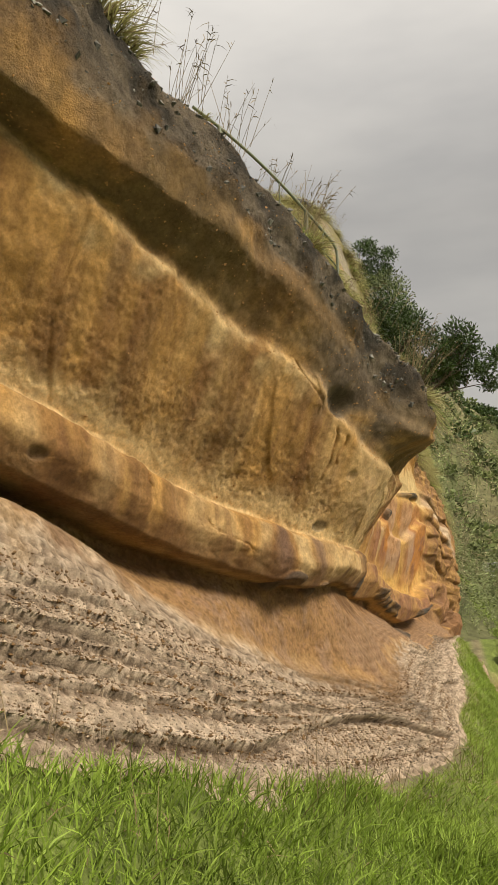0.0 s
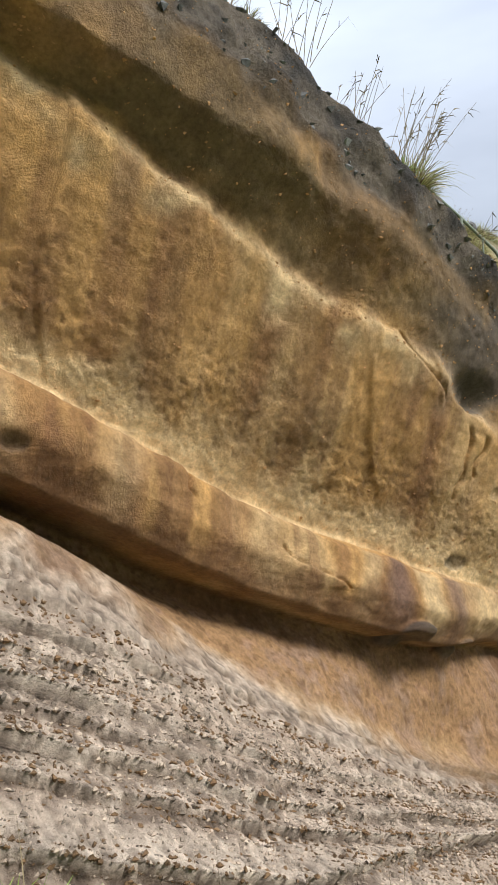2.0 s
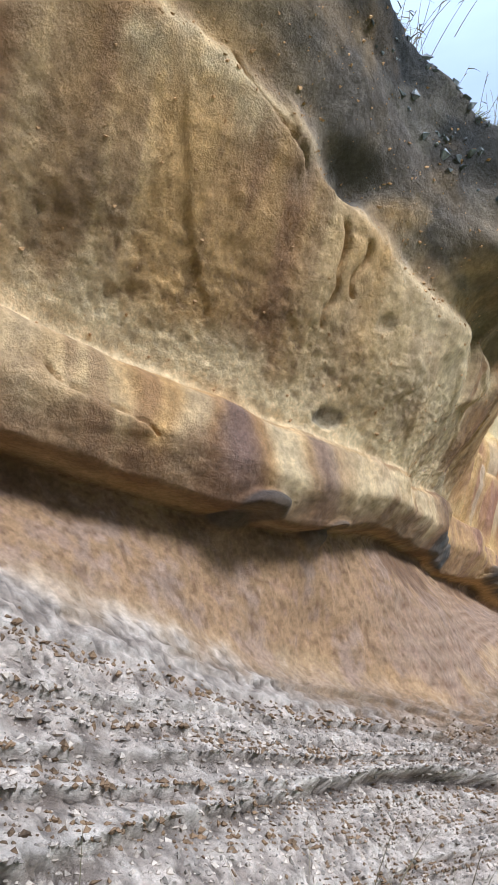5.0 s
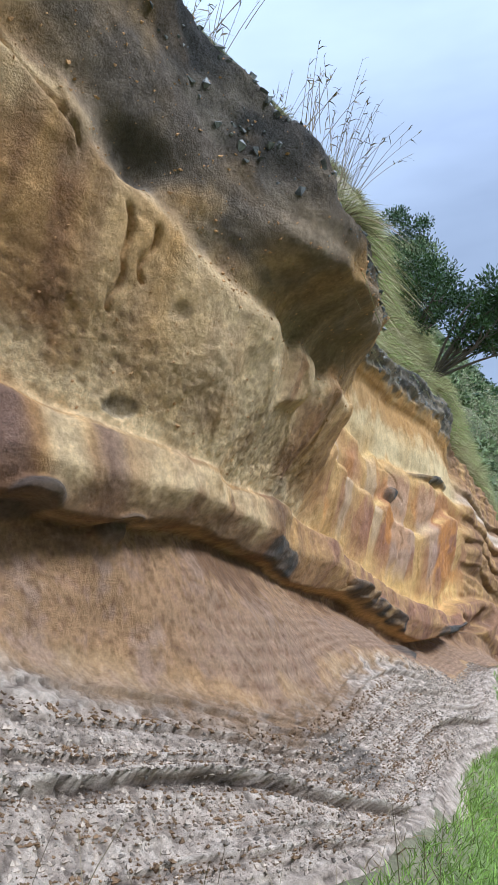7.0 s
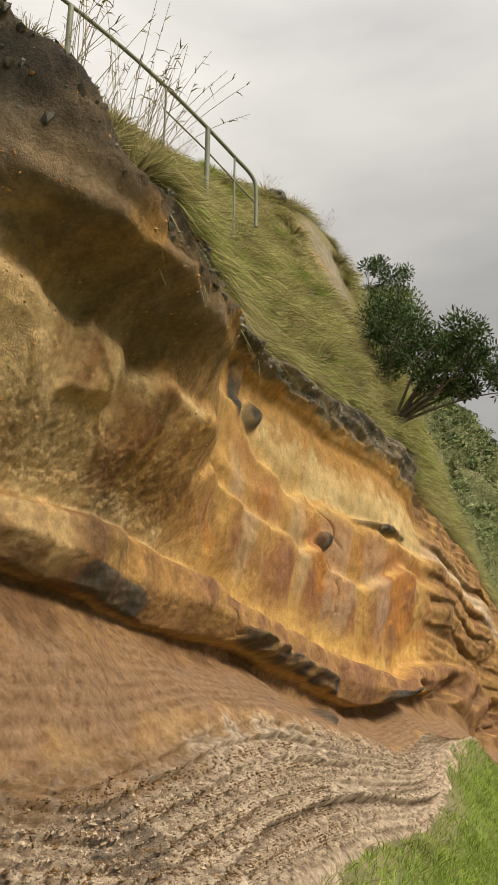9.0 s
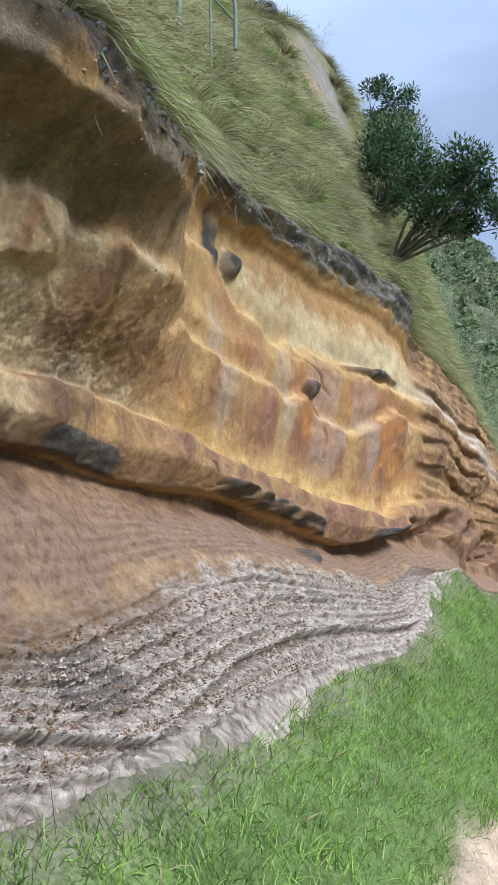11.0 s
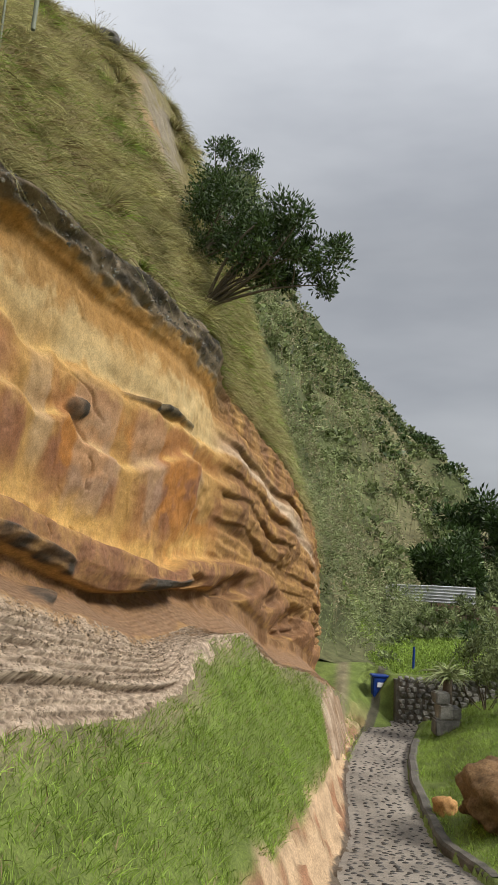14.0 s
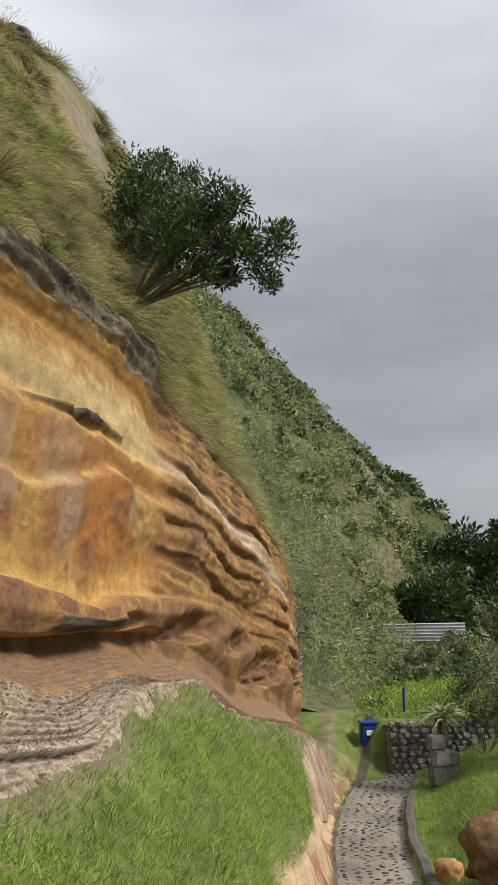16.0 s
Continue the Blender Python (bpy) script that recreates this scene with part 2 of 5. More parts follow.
def along(s, *pairs):
    """A quantity given at a few places along the cliff, between them smoothly."""
    p = np.array(pairs, float)
    x, y = p[:, 0], p[:, 1]
    h, d = np.diff(x), np.diff(y) / np.diff(x)
    m = np.r_[d[0], np.where(d[:-1] * d[1:] > 0, 2 * d[:-1] * d[1:] / (d[:-1] + d[1:] + 1e-12), 0), d[-1]]
    s = np.clip(s, x[0], x[-1])
    k = np.clip(np.searchsorted(x, s) - 1, 0, len(h) - 1)
    t = (s - x[k]) / h[k]
    return ((2 * t ** 3 - 3 * t ** 2 + 1) * y[k] + (t ** 3 - 2 * t ** 2 + t) * h[k] * m[k]
            + (3 * t ** 2 - 2 * t ** 3) * y[k + 1] + (t ** 3 - t ** 2) * h[k] * m[k + 1])


# ---- plan: the cliff's line and the path's line ----
CLIFF = Line([(-4.6, -0.6), (-3.2, 1.3), (-1.6, 3.2), (-0.4, 4.55), (0.4, 5.35), (1.1, 6.2), (1.35, 7.2), (1.55, 8.8), (2.15, 11.4),
              (3.0, 13.9), (3.95, 16.8), (4.7, 19.5), (5.9, 22.5), (6.6, 25.0), (7.2, 28.0)])
WAY = Line([(-2.4, -5.5), (-1.0, -2.5), (0.25, 0.2), (0.85, 2.2), (1.55, 3.1), (2.45, 3.75), (3.1, 4.6), (3.9, 6.3), (4.85, 9.4), (5.65, 12.6),
            (6.3, 16.2), (6.9, 19.6), (7.7, 22.4), (8.8, 25.3)])


def path_z(y):
    return along(y, (-8, 1.2), (-3, 0.66), (0.26, 0.32), (2.2, -0.02), (3.1, -0.2), (3.9, -0.4), (6.2, -0.92), (10, -1.62), (13, -2.24), (16, -2.78), (18.5, -2.88), (27, -2.85))


def path_half(y):
    return along(y, (-8, 0.5), (5, 0.5), (9, 0.62), (13.5, 0.75), (16.5, 0.55), (27, 0.6))


def foot_z(s):
    return along(s, (0, 2.6), (3.5, 1.75), (5.1, 1.2), (6.2, 0.83), (7.2, 0.58), (8.4, 0.28), (9.6, 0.18), (11, 0.02), (12.2, -0.08), (13.7, -0.27), (15.2, -0.3), (16.2, 0.02), (18, 0.02),
                 (19.5, -0.5), (23, -1.1), (26, -1.8), (29, -2.4), (31, -2.6))


def foot_o(s):
    return along(s, (0, 1.1), (5.1, 1.0), (6.2, 1.0), (7.2, 0.85), (8.4, 0.42), (9.6, 0.5), (11, 0.65), (12.2, 0.8), (13.7, 0.9), (15.5, 0.75), (16.4, 0.5), (19.5, 0.55), (23, 0.7), (29, 0.5))


def ground_z(x, y):
    """Height of turf, bank and path at places in plan."""
    shape = np.shape(x)
    x, y = np.ravel(x).astype(float), np.ravel(y).astype(float)
    s, o = CLIFF.near(x, y)
    p, u = WAY.near(x, y)
    zp, hw = path_z(y), path_half(y)
    left = -u - hw                                # metres beyond the path's left edge
    inner = np.maximum(foot_o(s) - o, 0)
    df = np.maximum(o - foot_o(s), 0)
    wob = fbm(x * 1.3, y * 1.3, 0 * x, 3, 5)
    high = along(y, (-8, 0.6), (0, 0.62), (3.4, 0.6), (5, 0.55), (8, 0.62), (11, 0.7), (16, 0.95), (20, 0.8), (24, 0.4), (27, 0.3))
    wide = along(y, (-8, 0.3), (4, 0.3), (5.5, 0.55), (7, 0.9), (9, 0.75), (11, 0.55), (16, 0.45), (24, 0.5))
    step = smoothstep(0.1, 1.0, (left + 0.06 * wob) / (wide + 0.12))
    rim = zp - 0.02 + high * step
    dp = np.maximum(left - wide, 0)
    w = dp / (dp + df + 1e-6)
    turf = rim + (foot_z(s) - rim) * w * step
    lz = np.where(left > 0, turf, zp - 0.03)
    lz = np.where(inner > 0, foot_z(s) - 0.5 * np.minimum(inner, 0.4), lz)
    right = u - hw
    rz = zp + 0.1 + 0.28 * smoothstep(0.15, 1.4, right) + along(y, (0, 0), (12, 0.05), (18, 0.4), (25, 0.5)) * smoothstep(0.3, 2.5, right) - 0.12 * np.maximum(right - 2.5, 0)
    z = np.where(right > 0.0, rz, lz)
    z = z + 0.03 * wob * (np.abs(left) > 0.15) * (left > -2 * hw - 0.4) * (left > 0) + 0.04 * wob * (right > 0.3)
    return z.reshape(shape), left.reshape(shape), right.reshape(shape), (o - foot_o(s)).reshape(shape), step.reshape(shape)

# ---- the cliff ----


def cliff_knots(s):
    """Heights and offsets of the beds' edges along the cliff, from the foot to the slope above."""
    zF, oF = foot_z(s), foot_o(s)
    zA = along(s, (0, 3.1), (3.5, 2.6), (5, 2.25), (5.7, 2.06), (6.2, 1.87), (6.57, 1.65), (6.9, 1.46), (7.44, 1.24), (8, 1.05), (8.5, 0.93), (9.05, 0.8), (9.4, 0.74), (10.3, 0.74), (11, 0.78), (11.6, 0.78), (12.6, 0.65), (13.6, 0.48),
               (14.4, 0.33), (15.6, 0.1), (17, 0.12), (17.6, 0.0), (18.2, -0.1), (19, -0.1), (21, -0.65), (24.5, -1.15), (27, -1.8), (29, -2.2), (31, -2.4))
    oA = along(s, (0, 0.0), (5.7, 0.0), (6.4, -0.12), (7.3, -0.2), (8, -0.33), (8.5, -0.4), (9.3, -0.2), (10.3, -0.08), (11.5, 0.08), (12.6, 0.2), (13.6, 0.27), (14.4, 0.25), (15.6, 0.25), (17, 0.11), (17.6, 0.2), (19, 0.2), (21, 0.3), (29, 0.2))
    z1 = along(s, (0, 3.3), (3.5, 2.75), (5.6, 2.12), (6.18, 1.93), (6.44, 1.82), (6.85, 1.72), (7.17, 1.64), (7.53, 1.56), (8.1, 1.48), (8.4, 1.45), (9.17, 1.41), (10, 1.33), (10.9, 1.18), (11.6, 1.08), (12.3, 1.03), (13.2, 0.83),
               (14.1, 0.62), (15.2, 0.44), (16, 0.42), (17, 0.48), (18, 0.36), (19, 0.25), (21, -0.3), (24.5, -0.85), (27, -1.5), (29, -2.0), (31, -2.2))
    o1 = along(s, (0, -0.3), (5.7, -0.3), (6.2, -0.32), (7, -0.34), (8, -0.42), (9, -0.48), (9.7, -0.48), (10.5, -0.42), (11.5, -0.32), (13, -0.28), (14.5, -0.2), (16, -0.3), (17, -0.35), (18, -0.28), (21, -0.05), (26, -0.15), (29, -0.3))
    z2 = along(s, (0, 3.45), (3.5, 2.9), (5.6, 2.24), (6.13, 2.08), (6.58, 1.93), (7.07, 1.78), (7.66, 1.64), (8.26, 1.53), (8.7, 1.55), (9.2, 1.52), (9.77, 1.45), (10.3, 1.38), (10.8, 1.3), (11.2, 1.25), (12, 1.2), (12.6, 1.1), (13.3, 1.0), (14, 0.85),
               (14.5, 0.7), (15.2, 0.58), (16, 0.56), (17.5, 0.6), (18.6, 0.6), (21, 0.1), (24.5, -0.5), (27, -1.15), (29, -1.65), (31, -1.85))
    o2 = along(s, (0, 0.15), (5.6, 0.17), (6.4, 0.14), (7.1, 0.02), (8, -0.1), (8.6, -0.2), (9.5, -0.28), (10.5, -0.26), (11.5, -0.12), (12.5, -0.04), (13.7, -0.03), (15, 0.05), (16.5, 0.1), (18, 0.1), (21, 0.15), (24, 0.05), (26, 0.0), (29, -0.2))
    z3 = along(s, (0, 3.75), (4, 3.1), (5.6, 2.62), (6.3, 2.41), (6.7, 2.28), (7.15, 2.15), (7.7, 2.02), (8.07, 1.93), (8.5, 1.85), (9.2, 1.76), (10, 1.76), (11, 1.69), (12.1, 1.49), (13, 1.38), (14.7, 1.1), (16.2, 0.86), (16.7, 0.78),
               (17.3, 0.95), (19, 0.95), (21.5, 0.8), (24, 0.2), (27, -0.6), (29, -1.1), (31, -1.3))
    o3 = along(s, (0, 0.0), (5.6, 0.02), (6.4, -0.02), (7.1, -0.14), (8, -0.2), (8.4, -0.24), (9.2, -0.32), (10.2, -0.35), (11, -0.32), (12, -0.28), (13.7, -0.25), (15, -0.22), (17, -0.18), (19, -0.12), (21, 0.0), (24, -0.08), (26, -0.1), (29, -0.3))
    z4 = along(s, (0, 4.7), (4, 4.1), (5.45, 3.6), (6.1, 3.38), (6.5, 3.26), (6.9, 3.13), (7.4, 3.02), (8, 2.83), (8.5, 2.55), (8.9, 2.42), (9.6, 2.4), (10.4, 2.42), (11, 2.45), (12, 2.5), (17, 2.5), (18.5, 2.45), (21, 2.2), (24, 1.5),
               (26, 1.0), (27.5, 0.2), (29, -0.9), (31, -1.1))
    o4 = along(s, (0, 0.5), (5.6, 0.5), (6.2, 0.46), (6.9, 0.32), (7.5, 0.25), (8, 0.16), (8.4, 0.07), (8.65, 0.04), (8.95, 0.0), (9.4, -0.05), (9.7, -0.04), (10.1, 0.12), (10.4, 0.15), (10.8, 0.08), (11.3, -0.06), (11.9, -0.18), (12.7, -0.26), (14, -0.18), (15.2, -0.08), (16.9, 0.0), (18, -0.05), (21, 0.0), (23, 0.05), (26, -0.07), (29, -0.3))
    z5 = along(s, (0, 4.95), (4, 4.3), (5.25, 3.76), (5.7, 3.66), (6.3, 3.56), (6.84, 3.46), (7.57, 3.3), (8, 3.16), (8.35, 2.95), (8.62, 2.76), (8.9, 2.68), (9.6, 2.69), (10.4, 2.76), (11, 3.15), (11.8, 3.4), (17.8, 3.38), (18.5, 3.15), (20, 2.95),
               (23, 2.65), (25, 2.05), (26.5, 1.5), (28, 0.2), (29.5, -0.9), (31, -1.0))
    o5 = along(s, (0, 0.75), (6, 0.7), (7.1, 0.54), (7.6, 0.4), (8.0, 0.28), (8.4, 0.19), (8.65, 0.22), (8.9, 0.36), (9.4, 0.38), (9.7, 0.36), (10.3, 0.34), (10.8, 0.24), (11.3, 0.08), (11.9, -0.12), (12.5, -0.25), (15, -0.15), (18, -0.16), (18.6, -0.25), (19.5, -0.2), (23, 0.02), (24.3, -0.16), (26, -0.12), (29, -0.2))
    z7 = along(s, (0, 5.7), (4, 5.1), (5.66, 4.52), (6.2, 4.3), (6.6, 4.19), (7.1, 3.97), (7.6, 3.75), (8.2, 3.5), (8.7, 3.27), (9.2, 3.02), (9.8, 3.0), (10.5, 3.05), (11.1, 3.4), (11.6, 3.58), (12.2, 3.62), (14, 3.78), (16, 3.92), (18, 3.98),
               (19, 3.5), (21, 3.28), (23.3, 3.0), (25, 2.45), (26.5, 1.85), (28, 0.7), (29.5, -0.5), (31, -0.7))
    o7 = along(s, (0, 0.55), (7, 0.5), (7.6, 0.42), (8.0, 0.33), (8.4, 0.27), (8.65, 0.29), (8.9, 0.36), (9.7, 0.34), (10.4, 0.28), (10.9, 0.18), (11.5, 0.02), (12.2, -0.1), (15, -0.07), (18, -0.1), (19, -0.25), (23, -0.04), (24.3, -0.2), (26, -0.16), (29, -0.25))
    zS = along(s, (0, 5.9), (4, 5.25), (6, 4.5), (7.1, 4.0), (8.2, 3.6), (9.2, 4.0), (10.4, 5.5), (12, 7.1), (14, 8.2), (16, 8.9), (18, 9.3), (19.4, 9.5), (20.5, 9.5), (22, 9.2), (23.5, 8.4), (25, 7.1), (27, 4.2), (29, 1.4), (31, 0.5))
    oS = along(s, (0, -0.6), (8, -0.7), (9.2, -1.1), (10.4, -2.0), (12, -3.0), (14, -3.3), (17, -2.8), (19.4, -2.1), (21, -2.0), (29, -1.8))
    back = along(s, (0, 0.25), (31, 0.2))
    swell = along(s, (0, 0), (11, 0), (12.5, 0.22), (14.2, 0.22), (16, 0.1), (18, 0.07), (21, 0.06), (24, 0.03), (31, 0))
    z6 = z5 + 0.35 * (z7 - z5)
    hang = along(s, (0, 0.45), (7.4, 0.45), (7.9, 0.62), (8.6, 0.55), (8.95, 0.3), (9.8, 0.3), (10.4, 0.4), (31, 0.4))
    ledge = 0.09 * smoothstep(11.3, 12.3, s) * (1 - smoothstep(18.0, 19.0, s))
    return [(zF - along(s, (0, 0.45), (15, 0.5), (19, 1.3), (31, 1.6)), oF + along(s, (0, 0.3), (15, 0.3), (20, 0.45), (31, 0.5))), (zF, oF), (zA, oA), (z1, o1), (z1 + 0.6 * (z2 - z1), o1 - 0.02), (z2 - 0.02, o2 - 0.11), (z2 + 0.4 * (z3 - z2), o2), (z3 - 0.035, o2 - 0.02), (z3, o3),
            (z3 + 0.45 * (z4 - z3), o3 + 0.42 * (o4 - o3) + 0.05), (z4 - 0.04, o4 + 0.03), (z4 + 0.05, o4), (0.4 * z4 + 0.6 * z5, o4 + hang * (o5 - o4)), (z5, o5), (z6, o5 + 0.02 + ledge), (z7 - 0.05, o7 + 0.02 + ledge),
            (z7 + 0.02, o7 - 0.12), (z7 + (0.35 + swell) * (zS - z7), o7 - 0.1 + 0.33 * (oS - o7)), (zS, oS), (zS + back, oS - 2.2)]


SEGMENTS = [6, 64, 26, 8, 12, 24, 14, 5, 40, 36, 8, 18, 20, 14, 14, 8, 14, 22, 12]
COLS = 1800
s_line = np.r_[np.linspace(0.6, 4.6, 110, endpoint=False), np.linspace(4.6, 12.0, 790, endpoint=False), np.linspace(12.0, 19.5, 560, endpoint=False), np.linspace(19.5, 31, 340)]
knots = cliff_knots(s_line)
zz, oo, vv = [], [], []
for k, n in enumerate(SEGMENTS):
    f = np.linspace(0, 1, n, endpoint=False)[:, None]
    zz.append(knots[k][0] * (1 - f) + knots[k + 1][0] * f)
    oo.append(knots[k][1] * (1 - f) + knots[k + 1][1] * f)
    vv.append(np.broadcast_to(k + f, (n, len(s_line))))
zz, oo, vv = (np.vstack(q + [w]) for q, w in ((zz, knots[-1][0][None]), (oo, knots[-1][1][None]), (vv, np.full((1, len(s_line)), 19.0))))
soft_row = sum([6, 64, 26, 8, 12, 24, 14, 5, 40, 36])  # the roof and lip are rounder than the beds below
for _ in range(5):  # round the beds' edges
    for q in (zz, oo):
        q[soft_row:-1] = 0.25 * q[soft_row - 1:-2] + 0.5 * q[soft_row:-1] + 0.25 * q[soft_row + 1:]
        q[1:-1] = 0.25 * q[:-2] + 0.5 * q[1:-1] + 0.25 * q[2:]
ss = np.broadcast_to(s_line, zz.shape)
arc = np.vstack([np.zeros((1, len(s_line))), np.cumsum(np.hypot(np.diff(zz, axis=0), np.diff(oo, axis=0)), axis=0)])  # the way up along the profile
mid_row = int(np.argmin(np.abs(vv[:, 0] - 8)))
arc = arc - arc[mid_row] + zz[mid_row]
ROWS_V = zz.shape[0]
talus = smoothstep(0.8, 1.1, vv) * (1 - smoothstep(1.85, 2.0, vv))
face = smoothstep(7.9, 8.3, vv) * (1 - smoothstep(12.8, 13.2, vv))
roll = smoothstep(4.6, 5.2, vv) * (1 - smoothstep(7.0, 7.6, vv))
crust = smoothstep(13.4, 14.0, vv) * (1 - smoothstep(16.2, 16.8, vv))
above = smoothstep(16.2, 16.8, vv)
sec_b = smoothstep(10.6, 11.6, ss)
sec_c = smoothstep(18.0, 19.2, ss)
height_t = np.clip(vv - 1, 0, 1)
# relief: broad swells, lumps, grain
zero = 0 * ss
disp = 0.05 * fbm(ss * 0.9, zz * 0.9, zero, 3, 1) * (1 - 0.5 * talus) + 0.014 * fbm(ss * 4.5, arc * 4.5, zero, 4, 2)
gravel = np.clip(np.exp(-((vv - 8.75) / 0.6) ** 2) * (1 - sec_b) + 0.35 * value_noise(ss * 1.6, zz * 3.5, zero, 113) * face, 0, 1)
disp = disp + (0.003 + 0.004 * gravel + 0.003 * talus) * fbm(ss * 34, arc * 34, zero, 2, 3)
# upright flutes and drip marks on the face
flute = value_noise(ss * 5.0 + 0.4 * value_noise(ss * 2, zz * 1.5, zero, 9), zz * 0.8, zero, 4) + 0.5 * value_noise(ss * 13, zz * 1.2, zero, 5)
drip = fbm(ss * (9 - 4 * sec_b), zz * 0.7, zero, 3, 101)
upright = np.clip(face + roll, 0, 1)
disp = disp + (0.008 * flute + 0.004 * drip) * upright * (1 - 0.5 * sec_b)
# flakes with crisp slanting edges, fallen from the face
flake = (ss * 2.1 + 0.9 * zz + 0.5 * value_noise(ss * 1.3, zz * 1.1, zero, 94)) % 1.0
flake_on = smoothstep(0.05, 0.2, value_noise(ss * 1.7 + 3, zz * 1.5, zero, 95))
disp = disp + 0.016 * smoothstep(0.0, 0.04, flake) * (1 - smoothstep(0.05, 0.5, flake)) * flake_on * face * (1 - 0.5 * sec_b)
# rounded lobes on the golden part: two wavy ridges, swelling below and hollow above
z_low, z_high = knots[8][0][None], knots[13][0][None]
frac = (zz - z_low) / np.maximum(z_high - z_low, 0.2)
scallop = np.abs(value_noise(ss * 1.9, zero, zero, 92))
ridge_a = along(ss, (10.9, 2.75), (11.6, 2.95), (12.3, 3.08), (12.9, 2.78), (13.9, 2.66), (15.4, 2.58), (16.9, 2.54), (17.8, 2.5)) - 0.1 * scallop
ridge_b = along(ss, (10.8, 2.2), (12.3, 2.28), (13.2, 2.13), (14.2, 2.1), (15, 1.98), (16, 1.88), (16.8, 2.12), (18, 2.08), (19.7, 2.0)) - 0.16 * np.abs(value_noise(ss * 1.3 + 5, zero, zero, 93)) + 0.05
golden = sec_b * face * (1 - sec_c)
lobes = np.zeros_like(zz)
for ridge, amp, deep in ((ridge_a, 0.075, 0.35), (ridge_b, 0.11, 0.5)):
    under = ridge - zz
    lobes += amp * (smoothstep(-0.06, 0.07, under) * np.exp(-np.clip(under, 0, 9) / deep) - 0.35 * np.exp(-((under + 0.12) / 0.1) ** 2))
columns = value_noise(ss * 2.4 + 0.5 * zz, zz * 0.5, zero, 118)
disp = disp + golden * (lobes - 0.05 + 0.045 * columns * smoothstep(0.75, 0.4, frac))
# thin beds in the ash at the foot: hard ribs and washed-out grooves, dipping in waves
shelf_line = along(ss, (5, 0.12), (6.5, 0.17), (7.1, 0.3), (7.7, 0.42), (8.4, 0.49), (8.8, 0.46), (9.15, 0.28), (9.6, 0.1), (10, 0.2), (11.1, 0.32), (13, 0.32), (15, 0.15), (19, 0.1))
warp = 0.03 * value_noise(ss * 0.7, zero, zero, 6) + 0.006 * value_noise(ss * 3.5, zz * 3, zero, 8) - 0.55 * (shelf_line - 0.25)
rel = height_t + warp
n_low = value_noise(ss * 0.8, zz * 2, zero, 95)
ribs = np.zeros_like(zz)
for centre, width, amp in ((0.06, 0.012, 0.03), (0.14, 0.01, 0.02), (0.36, 0.01, 0.045), (0.44, 0.012, 0.06), (0.51, 0.009, 0.035), (0.58, 0.012, 0.06), (0.66, 0.009, 0.025), (0.74, 0.01, 0.045), (0.84, 0.012, 0.025)):
    ribs += amp * np.exp(-np.clip((rel - centre) / width, 0, 9)) * smoothstep(centre - 0.35 * width, centre, rel) - 0.6 * amp * np.exp(-((rel - centre + 1.6 * width) / (1.5 * width)) ** 2)
big = height_t - shelf_line - 0.012 * value_noise(ss * 4, zero, zero, 60)
ribs = ribs * (0.75 + 0.55 * value_noise(ss * 0.9, 9 * rel, zero, 12)) + (0.1 * np.exp(-np.clip(big / 0.03, 0, 9)) * smoothstep(-0.008, 0.004, big) - 0.05 * np.exp(-((big + 0.03) / 0.028) ** 2)) * (1 - smoothstep(15, 17, ss)) * (0.75 + 0.3 * value_noise(ss * 1.1, zero, zero, 61))
ash_only = 1 - smoothstep(0.86, 1.0, height_t)
lumps = np.clip(value_noise(ss * 38, arc * 46, zero, 14), 0, 1)
disp = disp + talus * ash_only * (ribs + 0.008 * fbm(ss * 14, arc * 22, zero, 3, 13) + 0.007 * np.sin(rel * 150 + 3 * n_low) * (0.5 + value_noise(ss * 0.6, 7 * rel, zero, 116)) + 0.008 * lumps)
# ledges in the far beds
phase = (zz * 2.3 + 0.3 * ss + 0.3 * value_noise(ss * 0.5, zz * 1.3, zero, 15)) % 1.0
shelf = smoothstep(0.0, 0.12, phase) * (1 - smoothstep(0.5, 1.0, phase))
fine_bed = np.sin(zz * 38 + 5 * ss + 2.5 * value_noise(ss * 0.6, zz * 2, zero, 62))
disp = disp + sec_c * face * (0.17 * (shelf - 0.5) * (0.55 + 0.7 * value_noise(ss * 0.7, zz * 1.5, zero, 19)) + 0.015 * fbm(ss * 2.5, zz * 7, zero, 4, 117) + 0.018 * fine_bed * value_noise(ss * 0.8, zz * 2.2, zero, 63))
pits = smoothstep(0.25, 0.6, value_noise(ss * 42, arc * 55, zero, 111))
pores = smoothstep(0.4, 0.7, value_noise(ss * 46, zz * 50, zero, 112)) * gravel
disp = disp - 0.009 * pits * talus * ash_only - 0.005 * pores * face
boulders = np.clip(fbm(ss * 3.5, zz * 5, zero, 3, 16), -0.4, 1)
disp = disp + crust * (1 - 0.65 * sec_b) * (0.04 * boulders + 0.006 * value_noise(ss * 26, zz * 26, zero, 17)) + crust * sec_b * (0.014 * np.sin(zz * 40 + 2 * value_noise(ss * 1.2, zero, zero, 18)) + 0.03 * fbm(ss * 3, zz * 9, zero, 3, 64))
dark = np.zeros_like(zz)
